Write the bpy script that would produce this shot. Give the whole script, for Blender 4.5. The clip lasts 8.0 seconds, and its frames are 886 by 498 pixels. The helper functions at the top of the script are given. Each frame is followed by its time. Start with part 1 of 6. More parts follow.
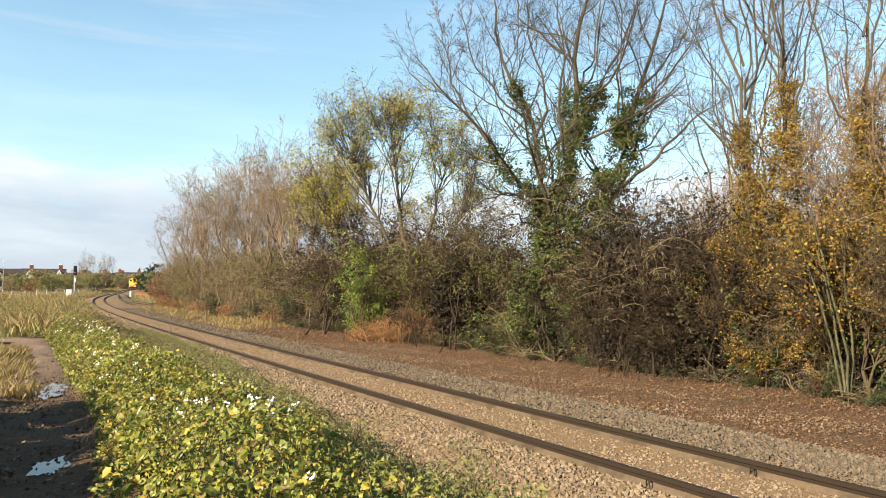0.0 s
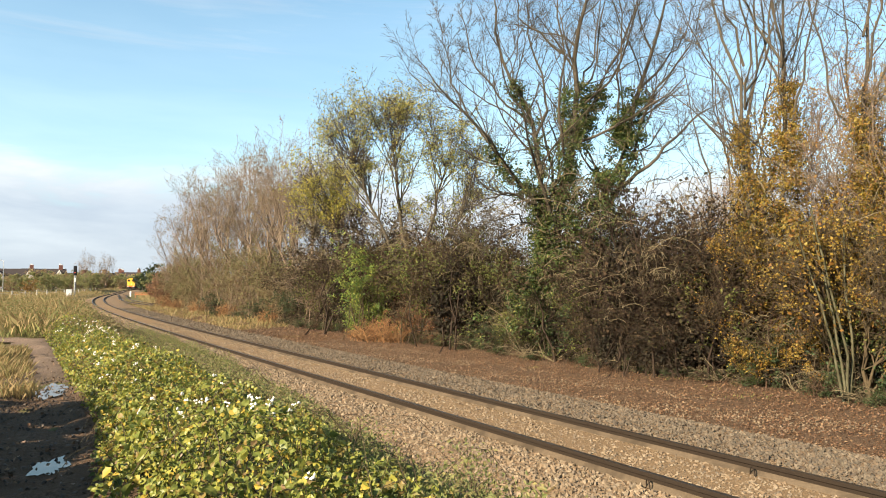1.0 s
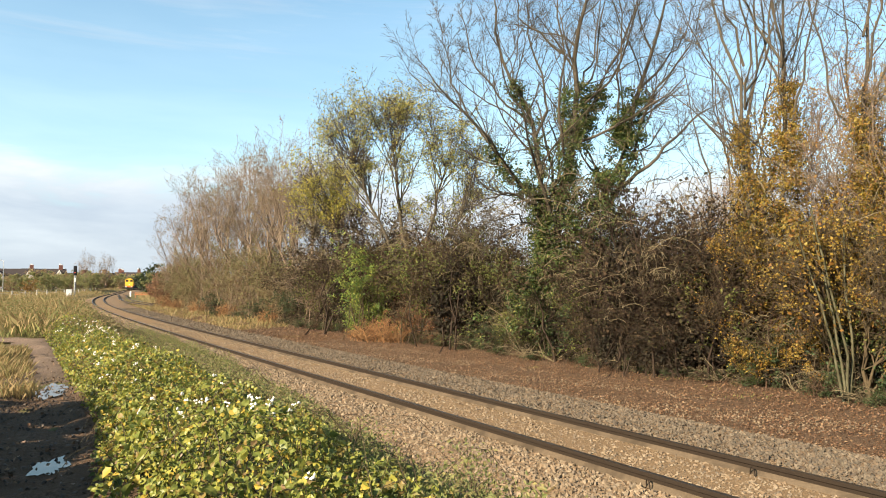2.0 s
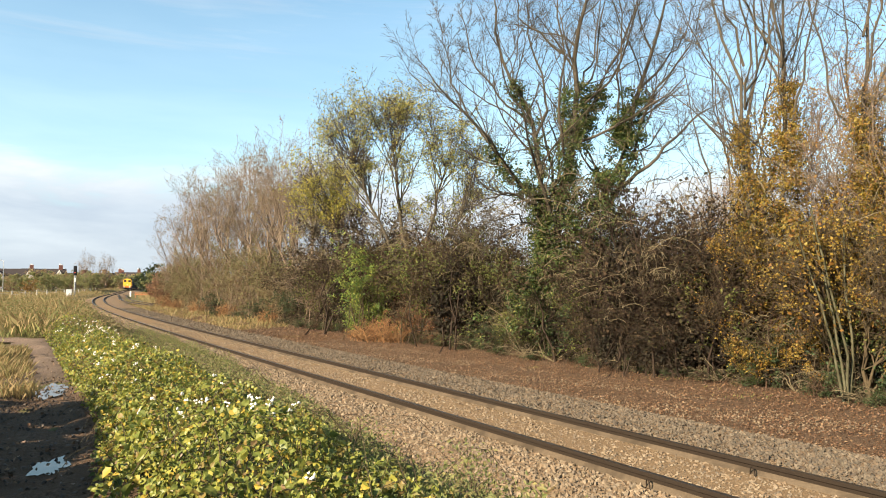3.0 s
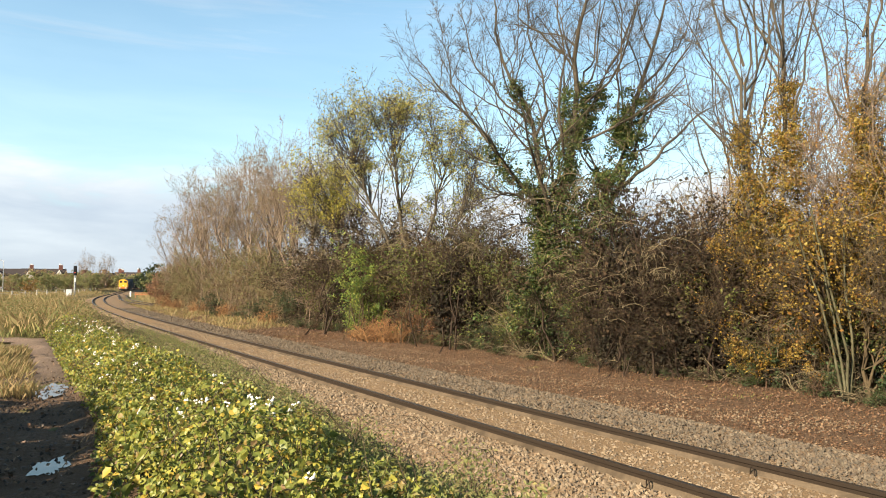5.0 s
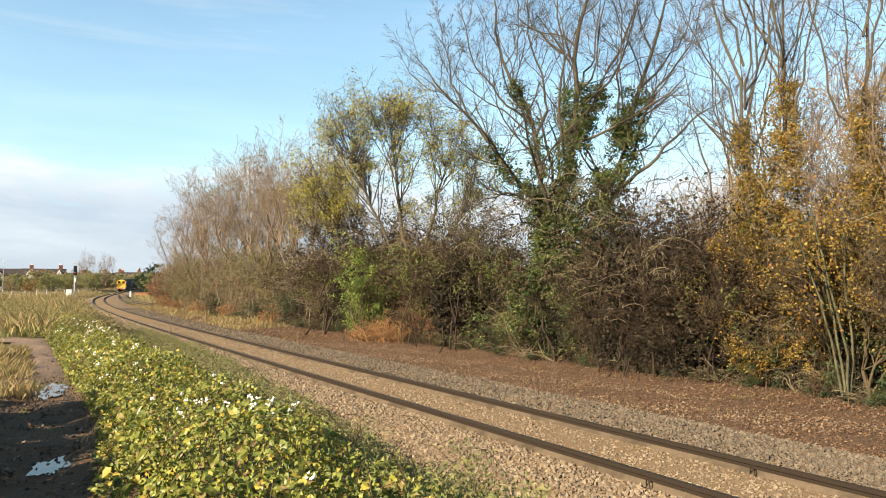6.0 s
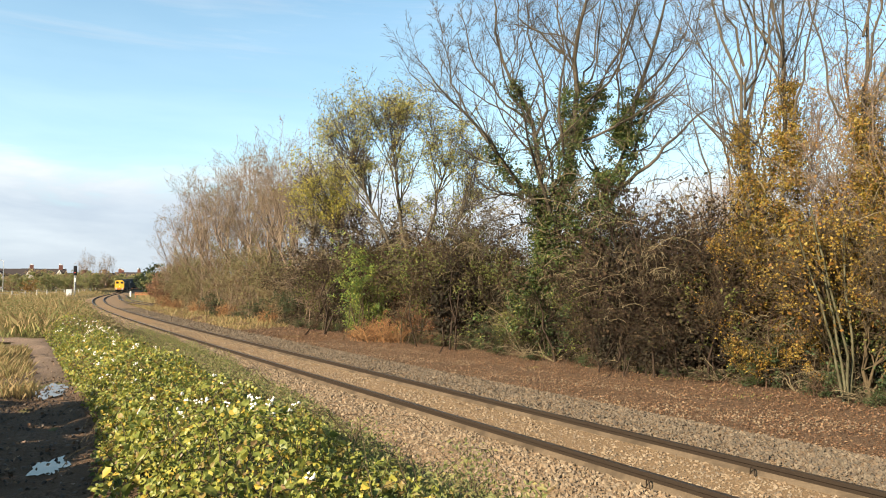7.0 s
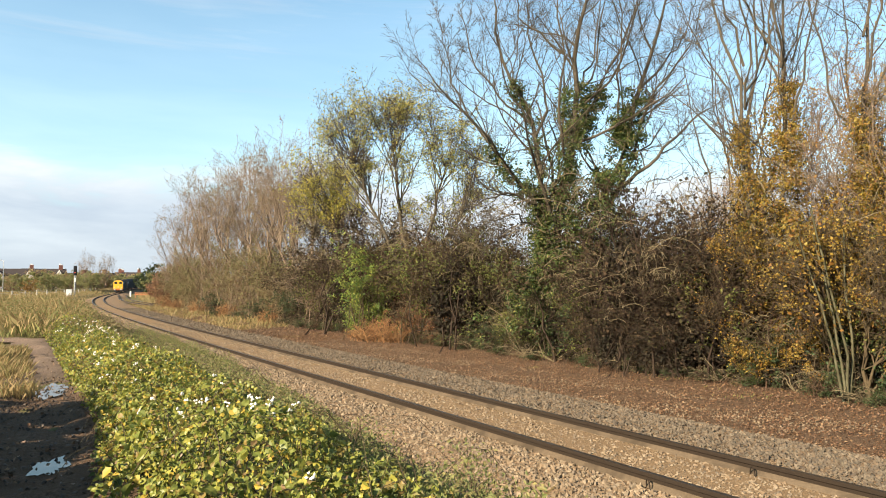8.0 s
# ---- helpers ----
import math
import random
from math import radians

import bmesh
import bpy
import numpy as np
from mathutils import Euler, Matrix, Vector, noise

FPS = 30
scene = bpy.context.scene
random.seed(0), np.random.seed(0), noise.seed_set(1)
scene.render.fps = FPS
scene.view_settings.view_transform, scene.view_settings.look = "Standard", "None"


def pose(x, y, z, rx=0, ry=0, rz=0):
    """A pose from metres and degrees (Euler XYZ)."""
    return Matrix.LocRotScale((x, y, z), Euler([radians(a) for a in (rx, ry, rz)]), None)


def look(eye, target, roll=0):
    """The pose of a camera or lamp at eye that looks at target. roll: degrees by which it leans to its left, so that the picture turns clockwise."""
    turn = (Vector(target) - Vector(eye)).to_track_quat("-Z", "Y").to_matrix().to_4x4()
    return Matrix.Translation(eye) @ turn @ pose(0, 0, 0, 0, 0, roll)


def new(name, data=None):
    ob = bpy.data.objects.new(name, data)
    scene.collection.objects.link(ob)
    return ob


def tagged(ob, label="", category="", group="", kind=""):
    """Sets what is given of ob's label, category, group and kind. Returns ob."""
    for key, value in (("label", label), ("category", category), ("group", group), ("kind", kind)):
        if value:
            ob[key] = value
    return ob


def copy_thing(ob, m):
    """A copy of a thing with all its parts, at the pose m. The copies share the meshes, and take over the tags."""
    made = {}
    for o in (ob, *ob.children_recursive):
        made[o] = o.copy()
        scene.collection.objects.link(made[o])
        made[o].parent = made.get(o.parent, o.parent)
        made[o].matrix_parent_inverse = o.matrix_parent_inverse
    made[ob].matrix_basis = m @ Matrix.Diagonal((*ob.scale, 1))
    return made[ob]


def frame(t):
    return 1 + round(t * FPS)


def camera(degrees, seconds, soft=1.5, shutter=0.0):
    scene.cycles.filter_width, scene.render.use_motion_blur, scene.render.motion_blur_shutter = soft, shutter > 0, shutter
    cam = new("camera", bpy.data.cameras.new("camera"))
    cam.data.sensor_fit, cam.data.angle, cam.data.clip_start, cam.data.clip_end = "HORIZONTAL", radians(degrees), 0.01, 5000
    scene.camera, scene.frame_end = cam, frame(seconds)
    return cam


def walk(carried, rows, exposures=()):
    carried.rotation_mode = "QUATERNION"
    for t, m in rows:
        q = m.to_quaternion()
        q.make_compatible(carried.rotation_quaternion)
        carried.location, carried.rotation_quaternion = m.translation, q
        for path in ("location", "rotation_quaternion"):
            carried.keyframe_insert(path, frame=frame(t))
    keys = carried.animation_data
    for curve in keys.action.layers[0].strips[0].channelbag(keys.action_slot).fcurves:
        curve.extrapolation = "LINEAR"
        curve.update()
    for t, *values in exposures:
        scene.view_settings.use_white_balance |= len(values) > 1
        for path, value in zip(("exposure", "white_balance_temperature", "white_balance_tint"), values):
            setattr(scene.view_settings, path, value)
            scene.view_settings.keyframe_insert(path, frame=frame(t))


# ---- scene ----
cam = camera(66.3, 8.0, soft=1.0)
EYE = (0.0, 0.0, 2.17)
walk(cam, [(0.0, pose(*EYE, 93.12, 0, 0)), (8.0, pose(*EYE, 93.12, 0, 0))], exposures=[(0.0, 1.9), (8.0, 1.9)])

# ---- light ----
SUN_EL, SUN_AZ = radians(27), (-0.70, -0.714)      # low autumn sun behind the viewer's shoulder
sun_dir = Vector((SUN_AZ[0] * math.cos(SUN_EL), SUN_AZ[1] * math.cos(SUN_EL), math.sin(SUN_EL))).normalized()
sun = new("sun", bpy.data.lights.new("sun", "SUN"))
sun.data.energy, sun.data.angle, sun.data.color = 5.0, radians(0.55), (1.0, 0.835, 0.62)
sun.matrix_world = look(sun_dir * 50, (0, 0, 0))

world = bpy.data.worlds.new("sky")
scene.world = world
world.use_nodes = True
wn, wl = world.node_tree.nodes, world.node_tree.links
wn.clear()


def wnode(kind, **kw):
    n = wn.new(kind)
    for k, v in kw.items():
        n.inputs[k].default_value = v
    return n


def wmath(op, a, b):
    n = wn.new("ShaderNodeMath")
    n.operation = op
    for i, v in enumerate((a, b)):
        if isinstance(v, (int, float)):
            n.inputs[i].default_value = v
        else:
            wl.new(v, n.inputs[i])
    return n.outputs[0]


def wramp(fac, stops):
    n = wn.new("ShaderNodeValToRGB")
    while len(n.color_ramp.elements) < len(stops):
        n.color_ramp.elements.new(0.5)
    for e, (p, c) in zip(n.color_ramp.elements, stops):
        e.position, e.color = p, (*c, 1) if len(c) == 3 else c
    wl.new(fac, n.inputs[0])
    return n.outputs[0]


sky = wn.new("ShaderNodeTexSky")
sky.sky_type, sky.sun_disc = "NISHITA", False
sky.sun_elevation, sky.sun_rotation = SUN_EL, math.atan2(SUN_AZ[0], SUN_AZ[1])
sky.air_density, sky.dust_density, sky.ozone_density = 1.0, 0.6, 1.6
tc = wn.new("ShaderNodeTexCoord")
sep = wn.new("ShaderNodeSeparateXYZ")
wl.new(tc.outputs["Generated"], sep.inputs[0])
up = sep.outputs[2]
# a low bank of cloud with streaks of cirrus above it
mp = wn.new("ShaderNodeMapping")
mp.inputs["Scale"].default_value = (1.0, 1.0, 5.0)
wl.new(tc.outputs["Generated"], mp.inputs[0])
n1 = wnode("ShaderNodeTexNoise", Scale=3.2, Detail=8.0, Roughness=0.55, Distortion=0.3)
wl.new(mp.outputs[0], n1.inputs["Vector"])
mp2 = wn.new("ShaderNodeMapping")
mp2.inputs["Scale"].default_value = (1.2, 1.2, 14.0)
mp2.inputs["Rotation"].default_value = (0.0, 0.06, 0.3)
wl.new(tc.outputs["Generated"], mp2.inputs[0])
n2 = wnode("ShaderNodeTexNoise", Scale=1.9, Detail=7.0, Roughness=0.6, Distortion=0.2)
wl.new(mp2.outputs[0], n2.inputs["Vector"])
bank_edge = wmath("ADD", up, wmath("MULTIPLY", wmath("SUBTRACT", n1.outputs[0], 0.5), -0.22))
bank = wramp(bank_edge, [(0.0, (0.95,) * 3), (0.125, (0.92,) * 3), (0.185, (0.12,) * 3), (0.30, (0.0,) * 3)])
wisp = wramp(n2.outputs[0], [(0.44, (0.0,) * 3), (0.82, (0.5,) * 3)])
haze = wramp(up, [(0.0, (0.70,) * 3), (0.20, (0.25,) * 3), (0.42, (0.05,) * 3), (0.8, (0.0,) * 3)])
cover = wmath("MAXIMUM", bank, wmath("MAXIMUM", wisp, haze))
cloud_col = wramp(n1.outputs[0], [(0.36, (4.4, 4.8, 5.5)), (0.62, (6.3, 6.6, 6.9))])
mixw = wn.new("ShaderNodeMix")
mixw.data_type = "RGBA"
wl.new(cover, mixw.inputs["Factor"])
tint = wn.new("ShaderNodeMix")
tint.data_type, tint.blend_type = "RGBA", "MULTIPLY"
tint.inputs["Factor"].default_value = 1.0
wl.new(sky.outputs[0], tint.inputs["A"])
tint.inputs["B"].default_value = (1.58, 1.86, 1.66, 1)
wl.new(tint.outputs["Result"], mixw.inputs["A"])
low = wramp(up, [(0.02, (0.74, 0.79, 0.85)), (0.10, (0.88, 0.91, 0.95)), (0.15, (1.04, 1.03, 1.01))])
shaded = wn.new("ShaderNodeMix")
shaded.data_type, shaded.blend_type = "RGBA", "MULTIPLY"
shaded.inputs["Factor"].default_value = 1.0
wl.new(cloud_col, shaded.inputs["A"])
wl.new(low, shaded.inputs["B"])
wl.new(shaded.outputs["Result"], mixw.inputs["B"])
bg = wnode("ShaderNodeBackground", Strength=0.0412)
wl.new(mixw.outputs["Result"], bg.inputs[0])
wout = wn.new("ShaderNodeOutputWorld")
wl.new(bg.outputs[0], wout.inputs[0])


# ---- materials ----
def ramp(nt, fac, stops, mode="LINEAR"):
    n = nt.nodes.new("ShaderNodeValToRGB")
    n.color_ramp.interpolation = mode
    while len(n.color_ramp.elements) < len(stops):
        n.color_ramp.elements.new(0.5)
    for e, (p, c) in zip(n.color_ramp.elements, stops):
        e.position, e.color = p, (*c, 1)
    nt.links.new(fac, n.inputs[0])
    return n.outputs[0]


def noise_node(nt, vec, scale, detail=5.0, rough=0.6):
    n = nt.nodes.new("ShaderNodeTexNoise")
    n.inputs["Scale"].default_value, n.inputs["Detail"].default_value, n.inputs["Roughness"].default_value = scale, detail, rough
    nt.links.new(vec, n.inputs["Vector"])
    return n.outputs[0]


def mixcol(nt, fac, a, b, mode="MIX"):
    n = nt.nodes.new("ShaderNodeMix")
    n.data_type, n.blend_type = "RGBA", mode
    for sock, v in (("Factor", fac), ("A", a), ("B", b)):
        if isinstance(v, float):
            n.inputs[sock].default_value = v
        elif isinstance(v, tuple):
            n.inputs[sock].default_value = (*v, 1)
        else:
            nt.links.new(v, n.inputs[sock])
    return n.outputs["Result"]


def base_mat(name):
    m = bpy.data.materials.new(name)
    m.use_nodes = True
    nt = m.node_tree
    return m, nt, nt.nodes["Principled BSDF"], nt.nodes.new("ShaderNodeTexCoord").outputs["Object"]


def bump(nt, bsdf, height, strength, dist):
    b = nt.nodes.new("ShaderNodeBump")
    b.inputs["Strength"].default_value, b.inputs["Distance"].default_value = strength, dist
    nt.links.new(height, b.inputs["Height"])
    nt.links.new(b.outputs[0], bsdf.inputs["Normal"])


def rough_mat(name, c1, c2, fine=30.0, broad=1.5, rough=0.85, metal=0.0, bumps=0.4, dist=0.01, c3=None):
    """A surface with grain at a fine and stains at a broad scale."""
    m, nt, b, co = base_mat(name)
    f, g = noise_node(nt, co, fine), noise_node(nt, co, broad)
    col = ramp(nt, f, [(0.3, c1), (0.7, c2)])
    col = mixcol(nt, ramp(nt, g, [(0.42, (0, 0, 0)), (0.62, (1, 1, 1))]), col, c3 or tuple(0.7 * v for v in c1))
    nt.links.new(col, b.inputs["Base Color"])
    b.inputs["Roughness"].default_value, b.inputs["Metallic"].default_value = rough, metal
    b.inputs["Specular IOR Level"].default_value = 0.5 if rough < 0.5 else 0.15
    bump(nt, b, f, bumps, dist)
    return m


def leaf_mat(name, cols, translucent=0.35, rough=0.55):
    """Leaves, each of its own colour, that let some light through."""
    m, nt, b, co = base_mat(name)
    isl = nt.nodes.new("ShaderNodeNewGeometry").outputs["Random Per Island"]
    n = len(cols)
    col = ramp(nt, isl, [(i / n, c) for i, c in enumerate(cols)], "CONSTANT")
    col = mixcol(nt, ramp(nt, noise_node(nt, co, 2.2), [(0.35, (0, 0, 0)), (0.7, (0.5, 0.5, 0.5))]), col, tuple(0.6 * v for v in cols[0]))
    nt.links.new(col, b.inputs["Base Color"])
    b.inputs["Roughness"].default_value, b.inputs["Specular IOR Level"].default_value = rough, 0.28
    tr = nt.nodes.new("ShaderNodeBsdfTranslucent")
    nt.links.new(col, tr.inputs["Color"])
    mx = nt.nodes.new("ShaderNodeMixShader")
    mx.inputs[0].default_value = translucent
    nt.links.new(b.outputs[0], mx.inputs[1])
    nt.links.new(tr.outputs[0], mx.inputs[2])
    nt.links.new(mx.outputs[0], nt.nodes["Material Output"].inputs["Surface"])
    return m


def island_mat(name, cols, rough=0.85, fine=60.0):
    """Loose pieces, each of its own shade."""
    m, nt, b, co = base_mat(name)
    isl = nt.nodes.new("ShaderNodeNewGeometry").outputs["Random Per Island"]
    n = len(cols)
    col = ramp(nt, isl, [(i / n, c) for i, c in enumerate(cols)], "CONSTANT")
    f = noise_node(nt, co, fine)
    col = mixcol(nt, ramp(nt, f, [(0.3, (0, 0, 0)), (0.8, (0.55, 0.55, 0.55))]), col, tuple(0.55 * v for v in cols[0]))
    nt.links.new(col, b.inputs["Base Color"])
    b.inputs["Roughness"].default_value = rough
    bump(nt, b, f, 0.4, 0.004)
    return m


M_GRASSLAND = rough_mat("grassland", (0.072, 0.061, 0.022), (0.151, 0.112, 0.047), 14.0, 0.35, 0.95, 0, 0.8, 0.06, (0.061, 0.061, 0.022))
M_BALLAST = rough_mat("ballast_bed", (0.052, 0.033, 0.019), (0.259, 0.177, 0.104), 24.0, 0.9, 0.95, 0, 1.0, 0.05, (0.151, 0.102, 0.060))
M_SAND = rough_mat("sand_fill", (0.089, 0.055, 0.029), (0.204, 0.138, 0.076), 42.0, 1.6, 0.95, 0, 0.8, 0.02, (0.143, 0.094, 0.051))
M_DUST = rough_mat("dusty_rail_foot", (0.061, 0.045, 0.029), (0.097, 0.072, 0.047), 40.0, 2.0, 0.95, 0, 0.3, 0.003)
M_LITTER = rough_mat("leaf_litter", (0.031, 0.018, 0.010), (0.123, 0.076, 0.045), 55.0, 1.1, 0.95, 0, 0.9, 0.03, (0.079, 0.051, 0.031))
M_MUD = rough_mat("mud_path", (0.044, 0.027, 0.017), (0.132, 0.086, 0.054), 30.0, 2.2, 0.95, 0, 1.0, 0.06, (0.083, 0.053, 0.032))
M_PATHDRY = rough_mat("dry_path", (0.083, 0.055, 0.038), (0.171, 0.123, 0.089), 16.0, 0.8, 0.95, 0, 0.7, 0.04, (0.107, 0.076, 0.052))
M_STONE = island_mat("ballast_stone", [(0.104, 0.074, 0.042), (0.156, 0.112, 0.066), (0.127, 0.090, 0.055), (0.174, 0.130, 0.083), (0.109, 0.083, 0.057), (0.147, 0.099, 0.057), (0.199, 0.152, 0.099)])
M_STONEGREY = island_mat("clean_ballast_stone", [(0.054, 0.039, 0.025), (0.082, 0.061, 0.039), (0.066, 0.052, 0.034), (0.099, 0.074, 0.047), (0.085, 0.058, 0.033), (0.115, 0.089, 0.059)])
M_PEBBLE = island_mat("path_pebble", [(0.040, 0.029, 0.020), (0.069, 0.052, 0.037), (0.029, 0.020, 0.014), (0.098, 0.075, 0.058)])
M_RAIL = rough_mat("rusty_rail", (0.010, 0.006, 0.004), (0.024, 0.017, 0.011), 55.0, 2.0, 0.9, 0.0, 0.25, 0.002, (0.017, 0.012, 0.008))
M_RAILTOP = rough_mat("rail_running_face", (0.034, 0.026, 0.019), (0.057, 0.045, 0.035), 70.0, 1.0, 0.42, 0.5, 0.1, 0.001)
M_BARK = rough_mat("ash_bark", (0.036, 0.030, 0.021), (0.090, 0.073, 0.053), 26.0, 2.0, 0.9, 0, 0.6, 0.01, (0.055, 0.045, 0.031))
M_TWIG = rough_mat("grey_twigs", (0.101, 0.076, 0.055), (0.194, 0.147, 0.107), 12.0, 0.7, 0.9, 0, 0.2, 0.004, (0.140, 0.101, 0.071))
M_TWIGRED = rough_mat("brown_twigs", (0.035, 0.021, 0.013), (0.078, 0.050, 0.030), 10.0, 0.8, 0.9, 0, 0.2, 0.004, (0.050, 0.030, 0.019))
M_TWIGOLIVE = rough_mat("olive_twigs", (0.038, 0.029, 0.015), (0.081, 0.062, 0.035), 10.0, 0.8, 0.9, 0, 0.2, 0.004, (0.050, 0.034, 0.021))
# thorn twigs coloured darker to carry the shade deep in the hedge
M_TWIGDARK = rough_mat("shade_dark_twigs", (0.016, 0.011, 0.008), (0.040, 0.027, 0.018), 10.0, 0.8, 0.9, 0, 0.2, 0.004, (0.024, 0.016, 0.011))
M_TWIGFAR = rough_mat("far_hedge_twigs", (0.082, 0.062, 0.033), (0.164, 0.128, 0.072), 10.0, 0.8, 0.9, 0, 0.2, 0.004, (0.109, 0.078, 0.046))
M_IVY = leaf_mat("ivy_leaves", [(0.044, 0.066, 0.014), (0.075, 0.096, 0.025), (0.055, 0.089, 0.020), (0.142, 0.134, 0.036), (0.030, 0.048, 0.014)], 0.2, 0.62)
M_YELLOW = leaf_mat("yellow_leaves", [(0.205, 0.126, 0.018), (0.271, 0.178, 0.029), (0.145, 0.086, 0.018), (0.178, 0.079, 0.016), (0.093, 0.076, 0.018), (0.305, 0.225, 0.056)], 0.4)
M_PALEORANGE = leaf_mat("orange_leaves", [(0.288, 0.158, 0.043), (0.346, 0.216, 0.072), (0.230, 0.122, 0.043), (0.216, 0.158, 0.043)], 0.4)
M_ASHLEAF = leaf_mat("olive_leaves", [(0.222, 0.222, 0.064), (0.316, 0.281, 0.064), (0.174, 0.181, 0.058), (0.246, 0.217, 0.083), (0.398, 0.328, 0.058)], 0.4)
M_GREEN = leaf_mat("green_leaves", [(0.101, 0.156, 0.030), (0.162, 0.202, 0.035), (0.075, 0.121, 0.029), (0.242, 0.253, 0.046)], 0.35)
M_DARKGREEN = leaf_mat("dark_green_leaves", [(0.022, 0.037, 0.011), (0.034, 0.052, 0.014), (0.046, 0.061, 0.018), (0.017, 0.027, 0.009)], 0.2, 0.6)
M_DULL = leaf_mat("dull_leaves", [(0.086, 0.057, 0.022), (0.121, 0.079, 0.030), (0.073, 0.039, 0.019), (0.104, 0.052, 0.024), (0.130, 0.099, 0.036)], 0.3, 0.75)
M_DULLGREEN = leaf_mat("dull_green_leaves", [(0.077, 0.105, 0.022), (0.109, 0.130, 0.028), (0.083, 0.083, 0.019), (0.108, 0.104, 0.027), (0.074, 0.055, 0.019), (0.090, 0.065, 0.025), (0.135, 0.125, 0.035)], 0.3, 0.75)
M_STEM = rough_mat("pale_stem_bark", (0.048, 0.046, 0.024), (0.083, 0.078, 0.048), 22.0, 3.0, 0.8, 0, 0.3, 0.004, (0.036, 0.033, 0.017))
M_FARLEAF = leaf_mat("far_olive_leaves", [(0.174, 0.178, 0.066), (0.230, 0.223, 0.086), (0.131, 0.153, 0.055), (0.274, 0.243, 0.098)], 0.35)
M_FARBROWN = leaf_mat("far_brown_leaves", [(0.278, 0.204, 0.109), (0.350, 0.263, 0.146), (0.220, 0.175, 0.088), (0.320, 0.204, 0.088)], 0.35)
M_FARRED = leaf_mat("far_russet_leaves", [(0.199, 0.088, 0.053), (0.257, 0.128, 0.070), (0.152, 0.070, 0.047), (0.233, 0.163, 0.070)], 0.35)
# dark thorn leaves, deepened further for the hedge's inner shade
M_RUSTDARK = leaf_mat("shade_dark_thorn_leaves", [(0.030, 0.018, 0.008), (0.040, 0.024, 0.011), (0.028, 0.021, 0.008), (0.047, 0.029, 0.013), (0.034, 0.030, 0.011)], 0.2, 0.8)
M_AMBER = leaf_mat("hawthorn_leaves", [(0.104, 0.099, 0.022), (0.143, 0.130, 0.030), (0.181, 0.156, 0.038), (0.078, 0.069, 0.021)], 0.3, 0.75)
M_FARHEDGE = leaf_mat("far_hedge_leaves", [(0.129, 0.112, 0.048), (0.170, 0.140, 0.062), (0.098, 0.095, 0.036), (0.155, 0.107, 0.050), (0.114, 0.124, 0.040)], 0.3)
M_YELGREEN = leaf_mat("yellow_green_leaves", [(0.310, 0.279, 0.041), (0.394, 0.331, 0.051), (0.249, 0.227, 0.041), (0.196, 0.196, 0.041)], 0.4)
M_RUST = leaf_mat("rust_leaves", [(0.141, 0.060, 0.024), (0.106, 0.042, 0.022), (0.183, 0.099, 0.039), (0.092, 0.063, 0.028)], 0.3)
M_BRAMBLE = leaf_mat("bramble_leaves", [(0.180, 0.198, 0.035), (0.237, 0.242, 0.044), (0.132, 0.153, 0.032), (0.299, 0.276, 0.053), (0.101, 0.125, 0.028), (0.211, 0.215, 0.044), (0.387, 0.272, 0.042), (0.158, 0.176, 0.037), (0.145, 0.160, 0.037), (0.202, 0.140, 0.042)], 0.35, 0.45)
M_BRAMBLEDARK = leaf_mat("bramble_dark_leaves", [(0.066, 0.093, 0.023), (0.093, 0.124, 0.031), (0.117, 0.139, 0.035), (0.055, 0.070, 0.022), (0.148, 0.093, 0.039)], 0.3, 0.45)
M_WEED = leaf_mat("weed_leaves", [(0.127, 0.141, 0.047), (0.175, 0.175, 0.058), (0.097, 0.112, 0.037), (0.214, 0.185, 0.073), (0.146, 0.127, 0.049)], 0.3, 0.7)
M_DRYGRASS = leaf_mat("dry_grass", [(0.245, 0.174, 0.078), (0.298, 0.220, 0.110), (0.193, 0.136, 0.058), (0.156, 0.130, 0.048), (0.110, 0.113, 0.036)], 0.3)
M_GREENGRASS = leaf_mat("green_grass", [(0.140, 0.157, 0.044), (0.191, 0.191, 0.057), (0.105, 0.122, 0.035), (0.262, 0.218, 0.087)], 0.3)
M_DEADLEAF = leaf_mat("dead_leaves", [(0.101, 0.051, 0.025), (0.141, 0.077, 0.039), (0.067, 0.034, 0.018), (0.189, 0.122, 0.067), (0.122, 0.067, 0.035), (0.088, 0.054, 0.031)], 0.1)
M_FLUFF = rough_mat("seed_fluff", (0.70, 0.67, 0.60), (0.85, 0.83, 0.78), 80.0, 5.0, 1.0, 0, 0.8, 0.01, (0.66, 0.62, 0.54))


def puddle_mat():
    m, nt, b, co = base_mat("puddle_water")
    b.inputs["Base Color"].default_value = (0.03, 0.026, 0.02, 1)
    b.inputs["Roughness"].default_value, b.inputs["IOR"].default_value = 0.03, 1.33
    bump(nt, b, noise_node(nt, co, 9.0), 0.05, 0.01)
    return m


M_PUDDLE = puddle_mat()


# ---- building tools ----
RNG = np.random.default_rng(7)


def link(me, mats):
    for m in (mats if isinstance(mats, (list, tuple)) else [mats]):
        me.materials.append(m)


